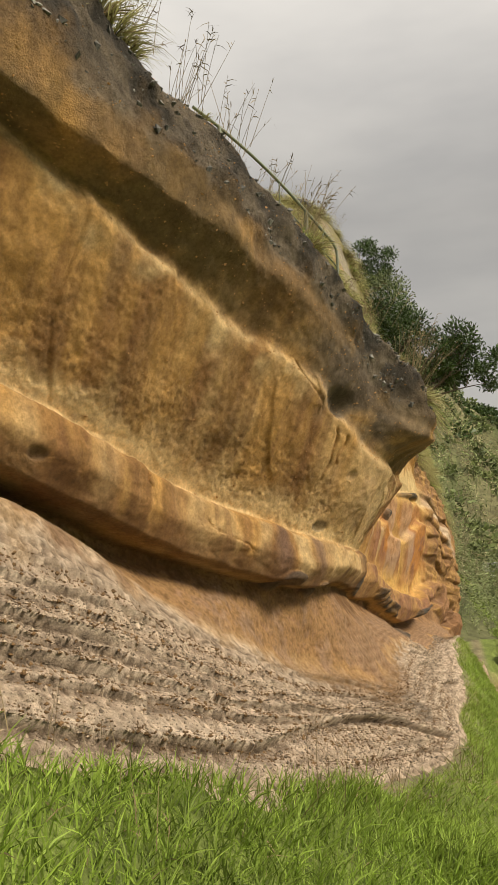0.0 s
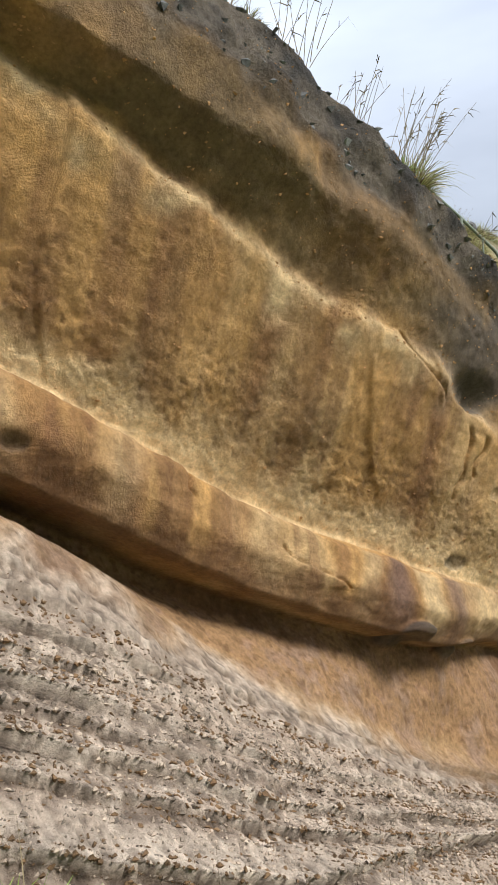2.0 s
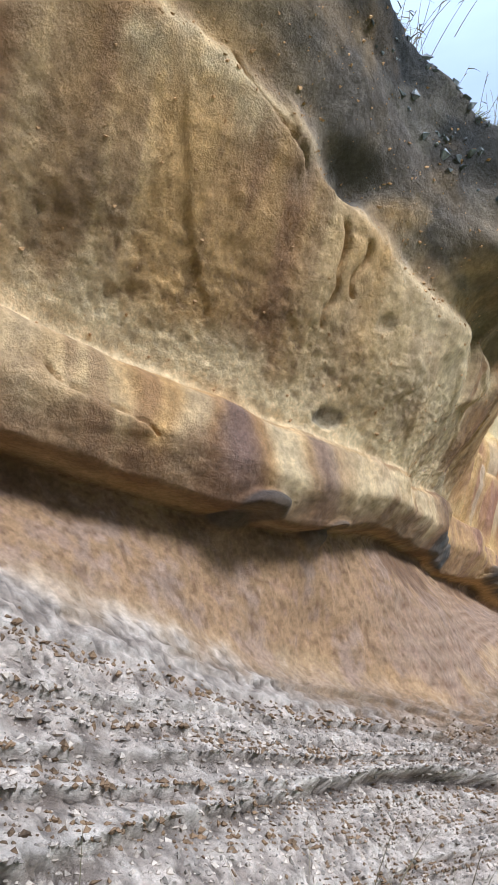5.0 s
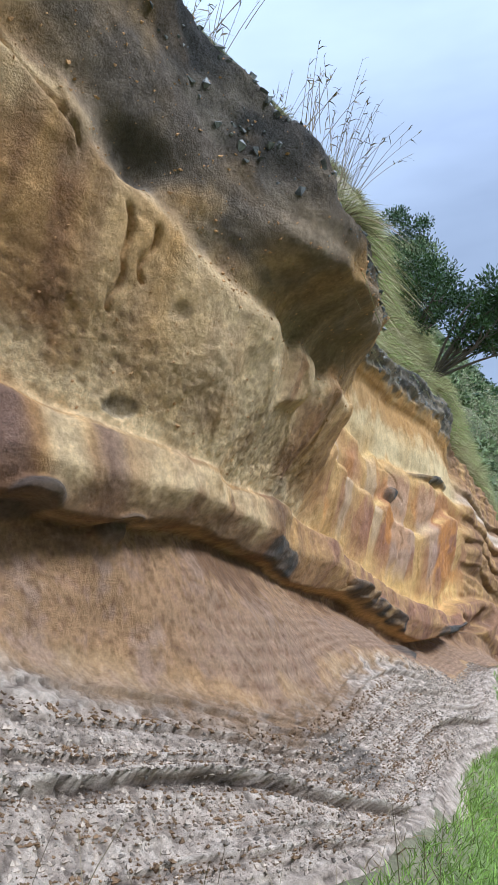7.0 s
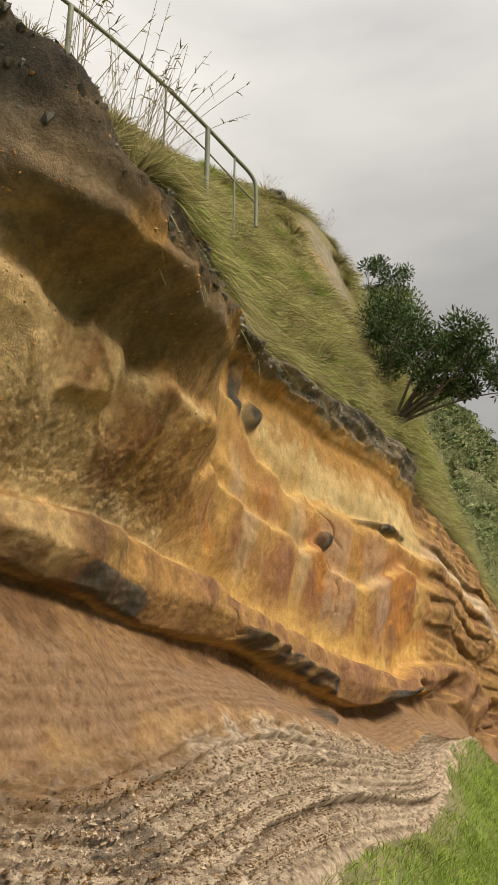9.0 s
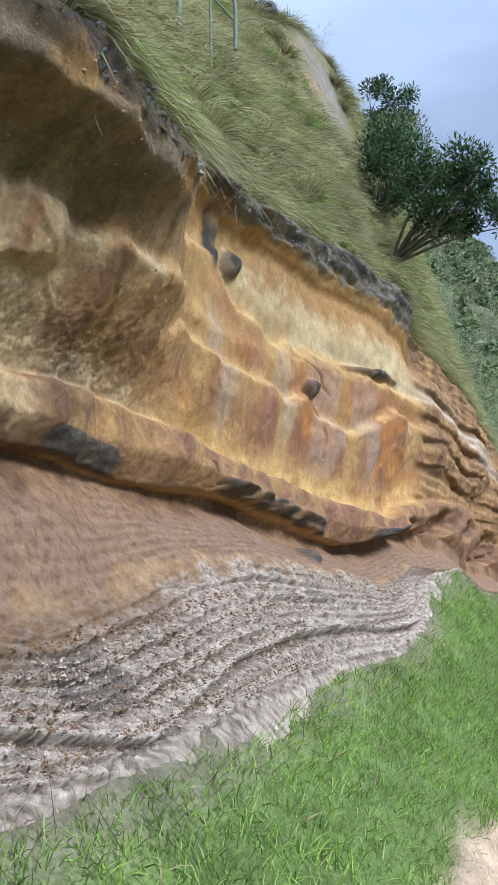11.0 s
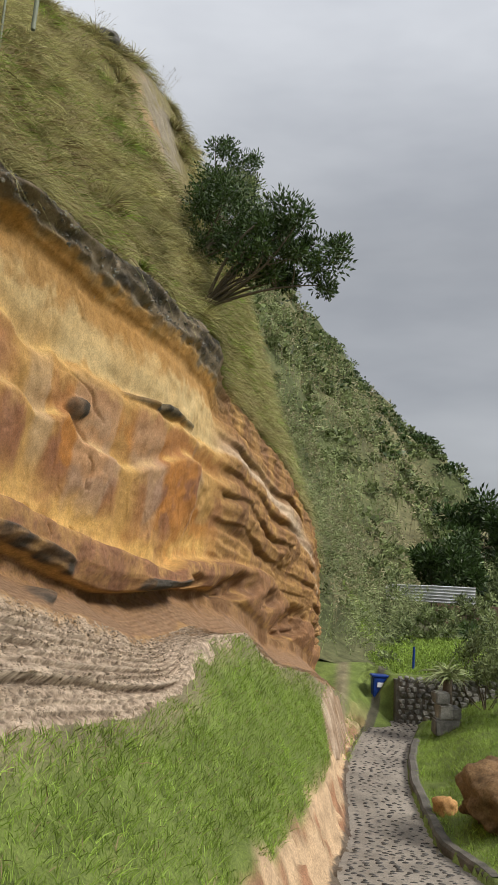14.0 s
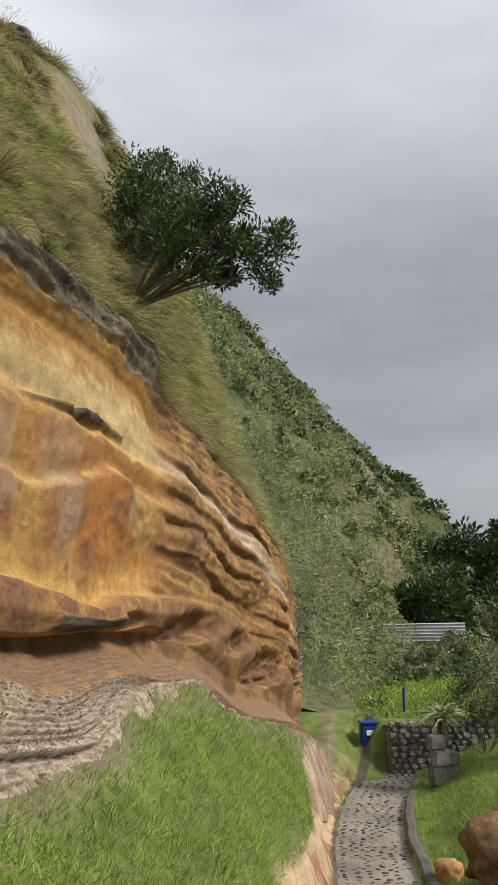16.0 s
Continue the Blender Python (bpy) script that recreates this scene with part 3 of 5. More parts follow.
# hollows (minus) and knobs: along, height, half width, half height, depth, how dark (knobs: own crust)
FEATURES = [(8.1, 2.84, 0.16, 0.08, -0.08, 0.35), (8.43, 2.34, 0.04, 0.03, -0.03, 0.4), (8.29, 1.97, 0.07, 0.035, -0.03, 0.6), (10.2, 1.72, 0.26, 0.15, 0.05, 0.3),
            (9.5, 2.66, 0.22, 0.08, 0.05, 0.2), (9.59, 0.44, 0.16, 0.1, -0.05, 0.55), (7.93, 1.57, 0.09, 0.06, 0.1, 0.7), (8.4, 1.49, 0.08, 0.05, 0.08, 0.6),
            (16.2, 2.6, 0.85, 0.05, 0.14, 0.9), (14.45, 2.24, 0.16, 0.08, 0.09, 1.0), (12.75, 3.1, 0.14, 0.1, 0.1, 0.9), (12.25, 3.3, 0.12, 0.26, 0.09, 0.95), 
            (13.8, 0.56, 0.25, 0.05, 0.12, 0.7), (17.5, 0.66, 0.3, 0.09, -0.18, 0.1), (19.6, 0.58, 0.8, 0.17, -0.32, 0.2), (22.0, 0.3, 0.8, 0.16, -0.25, 0.2), (24.3, -0.25, 1.1, 0.28, -0.45, 0.2),
            (28.3, -0.85, 1.2, 0.3, -0.45, 0.2), (17.6, 1.75, 0.5, 0.35, 0.08, 0.1), (19.8, 1.7, 0.7, 0.3, 0.1, 0.1), (23.0, 1.3, 0.9, 0.35, 0.14, 0.1), (6.6, 3.45, 0.14, 0.2, 0.05, 0), (5.75, 2.3, 0.05, 0.03, -0.03, 0.5)]
for cs, cz, rs, rz, depth, black in FEATURES:
    q = ((ss - cs) / rs + 0.15 * value_noise(ss * 5, zz * 5, zero, 22)) ** 2 + ((zz - cz) / rz + 0.15 * value_noise(ss * 5, zz * 8, zero, 23)) ** 2
    hit = np.exp(-q * q * 0.7) * ((vv > 2.3) | ((cz < 0.6) & (cs < 14.5)))
    disp = disp + depth * hit * (1 + 0.3 * value_noise(ss * 6, zz * 9, zero, 21))
    dark = np.maximum(dark, black * smoothstep(0.04, 0.4, hit))
# black crust that juts out along the lower lip in three places
for s0, s1, depth in ((9.85, 10.9, 0.05), (11.9, 14.6, 0.1), (15.6, 17.3, 0.12)):
    brow = smoothstep(s0, s0 + 0.3, ss) * (1 - smoothstep(s1 - 0.3, s1, ss)) * np.exp(-((vv - 5.35) / 0.5) ** 4) * np.clip(0.85 + 0.3 * value_noise(ss * 0.8, zero, zero, 24), 0.3, 1.2)
    disp = disp + depth * brow * (1 + 0.3 * fbm(ss * 2.5, zz * 14, zero, 2, 25))
    dark = np.maximum(dark, 0.85 * smoothstep(0.15, 0.5, brow))
# the tongue-shaped slab left standing in the pocket under the nose
lean = 0.16 * (zz - 2.35)
tongue = smoothstep(9.3, 9.33, ss - lean) * (1 - smoothstep(9.72, 9.8, ss - lean)) * smoothstep(2.11, 2.15, zz - 0.18 * (ss - 9.35)) * (1 - smoothstep(2.56, 2.66, zz)) * face
disp = disp + tongue * (0.075 + 0.03 * value_noise(ss * 7, zz * 3, zero, 65) - 0.05 * smoothstep(9.45, 9.75, ss))
# open cracks: from, to, sway
for s0, z0, s1, z1, sway, wide in ((7.52, 3.03, 7.86, 2.77, -0.03, 0.012), (8.12, 2.66, 8.16, 2.3, 0.02, 0.012), (8.25, 2.62, 8.24, 2.42, 0.02, 0.012), (14.35, 2.5, 15.0, 2.2, 0.08, 0.03), (14.5, 2.12, 14.9, 1.85, 0.06, 0.035), (14.65, 1.8, 14.85, 1.5, 0.05, 0.03),
                                   (11.85, 1.4, 12.05, 1.22, 0.03, 0.025), (13.9, 1.3, 14.0, 1.05, 0.03, 0.03), (14.7, 1.15, 14.75, 0.95, 0.05, 0.03), (7.05, 2.02, 7.4, 1.82, -0.05, 0.008), (6.5, 2.35, 6.56, 2.2, 0.02, 0.008)):
    f = np.clip((z0 - zz) / (z0 - z1), 0, 1)
    mid = s0 + (s1 - s0) * f + sway * np.sin(f * 5.5) + 0.02 * value_noise(zz * 12, zero, zero, 31)
    cut = np.exp(-((ss - mid) / wide) ** 2) * (zz < z0) * (zz > z1)
    disp = disp - 0.05 * cut
    step_in = smoothstep(0, 0.05, mid - ss) * (mid - ss < 0.5) * (zz < z0) * (zz > z1)
    disp = disp + 0.015 * step_in * np.exp(-np.abs(mid - ss) / 0.2)
disp = disp * (1 - 0.6 * smoothstep(17, 18, vv)) * smoothstep(0, 0.6, vv)
cx, cy = CLIFF.at(ss, oo + disp)
cz = zz + 0.25 * disp * (1 - talus) + 0.5 * disp * talus
cliff_v = np.stack([cx, cy, cz], -1)

# colours of the beds, with some shade and highlights painted in
n1 = fbm(ss * 1.1, zz * 1.6, zero, 4, 41)
n2 = fbm(ss * 5, arc * 5, zero, 4, 42)
streak = fbm(ss * 4.5, zz * 0.5, zero, 4, 43)
speck = fbm(ss * 28, arc * 28, zero, 2, 44)


def col(*c):
    return np.array(c, float)


def blend(a, b, f):
    return a + (b - a) * np.clip(f, 0, 1)[..., None]


def band_v(lo, hi, soft=0.3):
    """One inside a range of beds, with a ragged edge."""
    w = vv + 0.3 * n2
    return smoothstep(lo - soft, lo + soft, w) * (1 - smoothstep(hi - soft, hi + soft, w))


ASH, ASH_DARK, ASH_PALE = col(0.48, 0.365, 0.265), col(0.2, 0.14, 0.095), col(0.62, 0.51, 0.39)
SAND, OCHRE, GOLD, CREAM, UMBER, STAIN_SHADE, CRUST = col(0.33, 0.19, 0.085), col(0.46, 0.26, 0.088), col(0.49, 0.29, 0.1), col(0.6, 0.42, 0.21), col(0.21, 0.105, 0.042), col(0.13, 0.09, 0.042), col(0.06, 0.052, 0.042)
sec_a = 1 - sec_b
tint = np.broadcast_to(OCHRE, zz.shape + (3,)).copy()
# the older, browner part: upright tan and brown bands
tint = blend(tint, UMBER * 1.15, sec_a * (0.25 + 1.1 * streak + 0.25 * n2))
tint = blend(tint, CREAM * 0.9, sec_a * np.clip(1.2 * fbm(ss * 3.2, zz * 0.9, zero, 3, 45) + 0.1, 0, 1) * 0.55)
tint = blend(tint, UMBER * 0.9, sec_a * upright * smoothstep(0.1, 0.6, drip) * 0.5)
tint = blend(tint, GOLD * 1.05, sec_a * face * gravel * np.clip(0.4 + n2, 0, 1) * 0.25)
grey_up = smoothstep(7.0, 7.9, ss + 0.5 * n1) * (1 - smoothstep(8.45, 8.75, ss)) * smoothstep(9.0, 10.8, vv + 0.7 * n1)
tint = blend(tint, col(0.235, 0.175, 0.115), sec_a * face * grey_up * (0.75 + 0.4 * n2))
stains = smoothstep(0.0, 0.25, value_noise(ss * 3.4, zz * 0.3, zero, 96) + 0.3 * value_noise(ss * 9, zz * 0.5, zero, 97))
tint = blend(tint, UMBER, sec_a * roll * stains * 0.75)
for mid, half, tone, strength in ((7.58, 0.07, CREAM * 0.85, 0.6), (7.78, 0.09, col(0.17, 0.1, 0.07), 0.85), (8.02, 0.08, CREAM * 0.95, 0.9), (8.23, 0.08, col(0.17, 0.1, 0.07), 0.8), (7.38, 0.05, UMBER, 0.7), (6.75, 0.1, UMBER, 0.6), (6.95, 0.08, CREAM * 0.9, 0.5)):
    tint = blend(tint, tone, np.exp(-((ss + 0.05 * value_noise(zz * 5, ss * 2, zero, 66) - mid) / half) ** 4) * roll * strength)
tint = blend(tint, CREAM * 0.95, np.exp(-((ss - 9.1) / 0.75) ** 6) * roll * (0.8 + 0.4 * n2))
pocket = np.exp(-(((ss - 9.15) / 0.6) ** 4 + ((zz - 2.15) / 0.38) ** 4)) * face
tint = blend(tint, CREAM * 0.85, pocket * (0.75 + 0.5 * n2))
tint = blend(tint, UMBER * 1.3, tongue * (0.65 + 0.8 * streak))
# the golden part
tint = blend(tint, GOLD, sec_b * 0.85)
tint = blend(tint, col(0.57, 0.42, 0.21), golden * smoothstep(-0.02, 0.1, zz - ridge_a + 0.1 * n2) * (0.75 + 0.5 * n1))
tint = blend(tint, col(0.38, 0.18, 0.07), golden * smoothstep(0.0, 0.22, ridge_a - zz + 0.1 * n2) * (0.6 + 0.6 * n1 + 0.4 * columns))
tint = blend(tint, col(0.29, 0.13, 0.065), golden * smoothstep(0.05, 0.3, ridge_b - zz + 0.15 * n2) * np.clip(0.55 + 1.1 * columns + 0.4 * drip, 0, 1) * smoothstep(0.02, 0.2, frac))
tint = blend(tint, col(0.5, 0.21, 0.045), golden * smoothstep(0.15, 0.5, n1 + 0.3 * n2) * (1 - smoothstep(0.4, 0.65, frac)) * 0.7)
# painted highlight along the top edge of each ridge
for ridge in (ridge_a, ridge_b):
    tint = blend(tint, col(0.6, 0.39, 0.14), golden * np.exp(-((zz - ridge - 0.03) / 0.06) ** 2) * np.clip(0.6 + 0.9 * n2, 0, 1))
tint = blend(tint, col(0.47, 0.38, 0.29), golden * smoothstep(0.2, 0.5, value_noise(ss * 3.2 + 0.3 * zz, zz * 0.4, zero, 67)) * smoothstep(0.7, 0.5, frac) * 0.35)
tint = blend(tint, col(0.38, 0.19, 0.05), sec_b * (1 - sec_c) * band_v(12.2, 13.4, 0.25) * 0.75)
tint = blend(tint, col(0.24, 0.12, 0.065), sec_b * roll * (0.75 + 0.5 * n2))
# yellow highlight painted on the shelf line above the roll
tint = blend(tint, col(0.6, 0.37, 0.12), sec_b * (1 - 0.6 * sec_c) * np.exp(-((vv - 8.15) / 0.35) ** 2) * (0.65 + 0.6 * n2))
# the far beds: brown, ochre and pale in turn
tint = blend(tint, col(0.24, 0.125, 0.06), sec_c * (0.65 + 0.5 * streak))
tint = blend(tint, col(0.4, 0.23, 0.085), sec_c * face * smoothstep(0.2, 0.5, n1 + 0.4 * n2) * 0.7)
tint = blend(tint, col(0.6, 0.47, 0.34), sec_c * np.exp(-((vv - 11.2) / 0.5) ** 2) * 0.85)
# hollows between the ledges darkened, their shade put into the colour
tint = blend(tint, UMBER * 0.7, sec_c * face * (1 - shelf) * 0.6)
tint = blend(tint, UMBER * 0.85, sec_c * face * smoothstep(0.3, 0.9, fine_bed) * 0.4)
# under the roll, two pale lines, stained and shade-painted roof, lip above it
# lower roll and underside darkened: shade painted in along with brown staining
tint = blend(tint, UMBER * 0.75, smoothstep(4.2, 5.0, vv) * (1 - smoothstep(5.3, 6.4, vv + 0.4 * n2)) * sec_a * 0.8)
# cream ledge lines, with the light on their edges painted in
tint = blend(tint, CREAM * 1.1, np.exp(-((vv - 8.12) / 0.22) ** 2) * (0.85 + 0.5 * n2) * (1 - 0.95 * sec_b))
tint = blend(tint, CREAM * 1.05, np.clip(1 - (vv - 8.1) / 0.55 + 0.5 * n2, 0, 1) * (vv > 8.1) * sec_a * 0.75)
tint = blend(tint, CREAM * 0.95, np.exp(-((vv - 10.4 + 0.25 * n2) / 0.4) ** 2) * (0.75 + 0.6 * n2) * sec_a * (1 - 0.7 * grey_up))
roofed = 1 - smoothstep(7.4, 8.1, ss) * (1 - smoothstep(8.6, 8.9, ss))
# roof colour holds its shade as well as the dark staining
tint = blend(tint, STAIN_SHADE * 1.3, band_v(10.95, 13.2, 0.45) * sec_a * np.clip(0.85 + 0.7 * n1, 0, 1) * (0.3 + 0.7 * roofed))
lip_rock = blend(np.broadcast_to(col(0.2, 0.125, 0.06), zz.shape + (3,)), OCHRE * 0.85, np.clip(1.3 * fbm(ss * 4, zz * 1.5, zero, 3, 68) + 0.1, 0, 1))
lip_rock = blend(lip_rock, STAIN_SHADE, smoothstep(-0.1, 0.5, n1 + 0.6 * drip) * 0.6 + 0.5 * smoothstep(7.2, 8.0, ss) * (1 - smoothstep(8.6, 9.0, ss)))
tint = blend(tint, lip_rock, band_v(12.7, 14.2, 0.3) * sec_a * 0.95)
top_end = smoothstep(7.3, 8.0, ss + 0.3 * n1) * (1 - smoothstep(8.9, 9.3, ss)) * smoothstep(10.6, 11.6, vv + 0.8 * n1)
tint = blend(tint, col(0.12, 0.09, 0.062), sec_a * top_end * np.clip(0.75 + 0.6 * n2, 0, 1))
tint = blend(tint, col(0.24, 0.17, 0.1), sec_a * smoothstep(8.5, 8.9, ss) * band_v(12.3, 15.0, 0.4) * (0.6 + 0.8 * n2))
rock = blend(np.broadcast_to(CRUST, zz.shape + (3,)), col(0.17, 0.135, 0.095), np.clip(0.3 + 1.2 * n2, 0, 1))
rock = blend(rock, col(0.19, 0.15, 0.1), sec_b * (0.5 + 0.6 * fine_bed * 0.5 + 0.5 * n2))
rock = blend(rock, col(0.26, 0.18, 0.1), smoothstep(8.6, 9.0, ss) * (1 - sec_b) * (0.6 + 0.6 * n2))
tint = blend(tint, rock, smoothstep(13.5, 14.3, vv + 0.35 * n2 + 0.2 * sec_b) * (1 - smoothstep(16.4, 17.0, vv)) * (1 - 0.85 * sec_c))
# sand ramp and recess
sand_on = smoothstep(1.8, 2.1, vv + 0.12 * n2) * (1 - smoothstep(4.0, 4.6, vv))
sand = blend(np.broadcast_to(SAND, zz.shape + (3,)), col(0.27, 0.155, 0.085), 0.25 + 0.9 * n2 + 0.9 * speck + 0.3 * np.sin(zz * 60 + 30 * ss + 3 * n2) + 0.3 * sec_b)
sand = blend(sand, ASH * 0.75, np.clip(1 - (vv - 1.8) / 0.75 + 1.2 * n2 + 0.5 * speck, 0, 1) * 0.25)
sand = blend(sand, blend(np.broadcast_to(col(0.33, 0.21, 0.125), zz.shape + (3,)), col(0.18, 0.1, 0.055), 0.35 + 0.45 * np.sin((vv - 1) * 55 + 3 * n1) + 0.6 * speck), smoothstep(8.5, 9.3, ss) * (1 - smoothstep(2.3, 2.9, vv + 0.3 * n2)) * 0.85)
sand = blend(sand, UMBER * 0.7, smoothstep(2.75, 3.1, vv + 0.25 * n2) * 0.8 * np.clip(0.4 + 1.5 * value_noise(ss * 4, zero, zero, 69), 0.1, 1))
# pits in the sand get their inner shade as colour
sand = blend(sand, UMBER * 0.6, pits * 0.5)
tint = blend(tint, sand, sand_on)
low = 1 - smoothstep(1.8, 2.05, vv + 0.1 * n2)
band = 0.5 + 0.5 * np.sin(rel * 43 + 2.2 * n1) * (0.6 + 0.4 * n2)
# grooves and pits darkened, ribs paled: relief shading put into the ash colour
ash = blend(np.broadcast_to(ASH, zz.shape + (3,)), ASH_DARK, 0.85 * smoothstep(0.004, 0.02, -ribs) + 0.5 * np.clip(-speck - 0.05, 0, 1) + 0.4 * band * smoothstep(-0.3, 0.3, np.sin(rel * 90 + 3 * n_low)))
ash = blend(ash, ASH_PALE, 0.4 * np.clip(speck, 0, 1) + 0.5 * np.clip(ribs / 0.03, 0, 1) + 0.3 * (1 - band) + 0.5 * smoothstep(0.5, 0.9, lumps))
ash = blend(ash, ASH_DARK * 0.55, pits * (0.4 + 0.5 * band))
sandy = smoothstep(0.0, 0.25, height_t - along(ss, (0, 1.2), (6.4, 1.1), (7.2, 0.9), (8.2, 0.72), (8.9, 0.55), (9.7, 0.5), (10.5, 0.6), (11.5, 0.85), (13, 0.9), (15.5, 0.75), (17.2, 0.1), (31, -0.3)) + 0.12 * n2)
ash = blend(ash, blend(np.broadcast_to(SAND * 0.85, zz.shape + (3,)), ASH_DARK * 1.2, 0.3 + 0.8 * n2 + 0.7 * speck), 0.85 * sandy)
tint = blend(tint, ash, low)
# small pores darkened inside, shade held in the colour
tint = blend(tint, UMBER * 0.55, pores * 0.45)
dark = np.clip(dark, 0, 1)
tint = blend(tint, CRUST * 1.2, dark * (0.9 + 0.4 * n2))
patch = np.exp(-(((ss - 19.0) / 0.6) ** 2 + ((zz - 8.2) / 0.9) ** 2) ** 2)
soil = blend(np.broadcast_to(col(0.2, 0.17, 0.075), zz.shape + (3,)), col(0.26, 0.225, 0.17), patch * (1 + 0.8 * n2))
soil = blend(soil, col(0.4, 0.23, 0.08), patch * smoothstep(0.0, 0.5, 18.8 - ss + 0.3 * n2))
tint = blend(tint, soil, np.maximum(above, sec_b * smoothstep(15.75, 16.1, vv)))
tint = np.clip(tint * (1 + (0.16 - 0.1 * golden) * speck)[..., None], 0.01, 0.85)
grit = np.clip(0.22 + 0.35 * talus * ash_only + 0.5 * gravel * face + 0.7 * crust * sec_a + 0.3 * dark, 0, 1)
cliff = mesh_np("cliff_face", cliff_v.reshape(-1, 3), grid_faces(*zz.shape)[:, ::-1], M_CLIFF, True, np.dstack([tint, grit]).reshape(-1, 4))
tagged(cliff, "eroded overhanging cliff of ochre tuff above layered grey ash", "cliff", kind="structure")


def cliff_point(s, v):
    """Places on the cliff by the way along it and the bed number."""
    i = np.clip(np.interp(np.atleast_1d(v), vv[:, 0], np.arange(ROWS_V)), 0, ROWS_V - 1).astype(int)
    j = np.clip(np.interp(np.atleast_1d(s), s_line, np.arange(COLS)), 0, COLS - 1).astype(int)
    return cliff_v[i, j]


# ---- ground near the path ----
gx, gy = np.meshgrid(np.r_[np.linspace(-7, -1, 60, endpoint=False), np.linspace(-1, 9, 230, endpoint=False), np.linspace(9, 16, 50)], np.r_[np.linspace(-7, 2, 90, endpoint=False), np.linspace(2, 27.4, 440)])
gz, g_left, g_right, g_foot, g_step = ground_z(gx, gy)
rise_end = smoothstep(23.6, 27.2, gy) * (1 - smoothstep(7.9, 8.5, gx)) + smoothstep(24.9, 25.0, gy) * smoothstep(7.9, 8.5, gx)
gz = gz + (-1.72 - gz) * rise_end
gz = gz + 0.012 * fbm(gx * 6, gy * 6, 0 * gx, 3, 51) * ((g_left > 0.05) | (g_right > 0.2))
gz = gz + 0.09 * fbm(gx * 4.5, gy * 4.5, gz * 4, 3, 53) * (g_left > 0.08) * (g_left < 2) * (g_step < 0.95) * smoothstep(4, 6, gy)
gn = fbm(gx * 2, gy * 2, gz * 2.5, 4, 52)
bank = ((g_left > 0.0) & (g_left < 2)).astype(float) * (1 - smoothstep(0.72, 0.92, g_step + 0.1 * gn)) * along(gy.ravel(), (-8, 0), (5, 0.1), (7, 1), (22, 1), (25, 0)).reshape(gx.shape)
g_tint = np.broadcast_to(col(0.13, 0.17, 0.04), gx.shape + (3,)).copy()
g_tint = blend(g_tint, col(0.48, 0.34, 0.21), bank * (1 - 0.4 * np.clip(gn, 0, 1)))
g_tint = blend(g_tint, col(0.28, 0.15, 0.085), bank * smoothstep(0.1, 0.6, gn))
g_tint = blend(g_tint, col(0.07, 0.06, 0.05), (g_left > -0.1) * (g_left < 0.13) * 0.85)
g_tint = blend(g_tint, col(0.22, 0.17, 0.12), smoothstep(0.25, 0.0, np.abs(g_foot) - 0.05) * (g_left > 0.4) * (gy > 5) * 0.7)
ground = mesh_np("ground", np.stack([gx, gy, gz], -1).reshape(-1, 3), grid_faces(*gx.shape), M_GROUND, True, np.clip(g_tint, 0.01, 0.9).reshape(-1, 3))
tagged(ground, "grassy bank of pale ochre earth beside the path", "ground", kind="structure")

# ---- path with its set stones ----
ps = np.linspace(1.0, WAY.s[-1] - 0.1, 330)
pu = np.linspace(-1, 1, 15)
pp, qq = np.meshgrid(ps, pu, indexing="ij")
py_mid = WAY.at(ps, 0 * ps)[1]
px, py = WAY.at(pp, qq * (path_half(py_mid)[:, None] + 0.06))
pz = path_z(py) + 0.006 + 0.012 * fbm(px * 4, py * 4, 0 * px, 3, 61) - 0.02 * qq ** 2
path = mesh_np("path", np.stack([px, py, pz], -1).reshape(-1, 3), grid_faces(*px.shape)[:, ::-1], M_PATH)
tagged(path, "narrow sloping footpath of dark cobbles set in grey mortar", "path", kind="structure")
# kerb on the outer side
kerb_p = np.linspace(np.interp(13.2, py_mid, ps), np.interp(22.5, py_mid, ps), 90)
ring = [(0.0, -0.12), (0.0, 0.1), (0.03, 0.14), (0.13, 0.15), (0.17, 0.12), (0.17, -0.12)]
kv = []
for du, dz in ring:
    ky = WAY.at(kerb_p, 0 * kerb_p)[1]
    x, y = WAY.at(kerb_p, path_half(ky) + du + 0.02 * value_noise(kerb_p * 2, kerb_p * 0, kerb_p * 0, 63))
    kv.append(np.stack([x, y, path_z(ky) + dz + 0.01 * value_noise(kerb_p * 5, kerb_p * 0 + du, kerb_p * 0, 62)], -1))
kerb = mesh_np("kerb", np.stack(kv, 1).reshape(-1, 3), grid_faces(len(kerb_p), len(ring)), M_KERB, False)
tagged(kerb, "low weathered dark concrete kerb along the path", "kerb", kind="structure")

# ---- hillside beyond ----
VALLEY, VDIR = np.array([8.0, 28.0]), np.array([0.417, 0.909])


def hill_z(x, y):
    dx, dy = x - VALLEY[0], y - VALLEY[1]
    left = -dx * VDIR[1] + dy * VDIR[0]
    far = dx * VDIR[0] + dy * VDIR[1]
    base = -1.75 + 0.055 * np.clip(dy, -3, 60)
    n = fbm(x * 0.06, y * 0.06, 0 * x, 4, 71)
    up = np.maximum(left + 3.5 * n * smoothstep(2, 25, far), 0)
    steep = 1.16 * up * smoothstep(-2, 6, far + 2)
    top = 44 + 6 * n
    steep = np.where(steep < top, steep, top + 6 * np.tanh((steep - top) / 12))
    z = base + steep - 0.03 * np.maximum(-left - 8, 0)
    return z + 0.5 * n * smoothstep(5, 20, far)


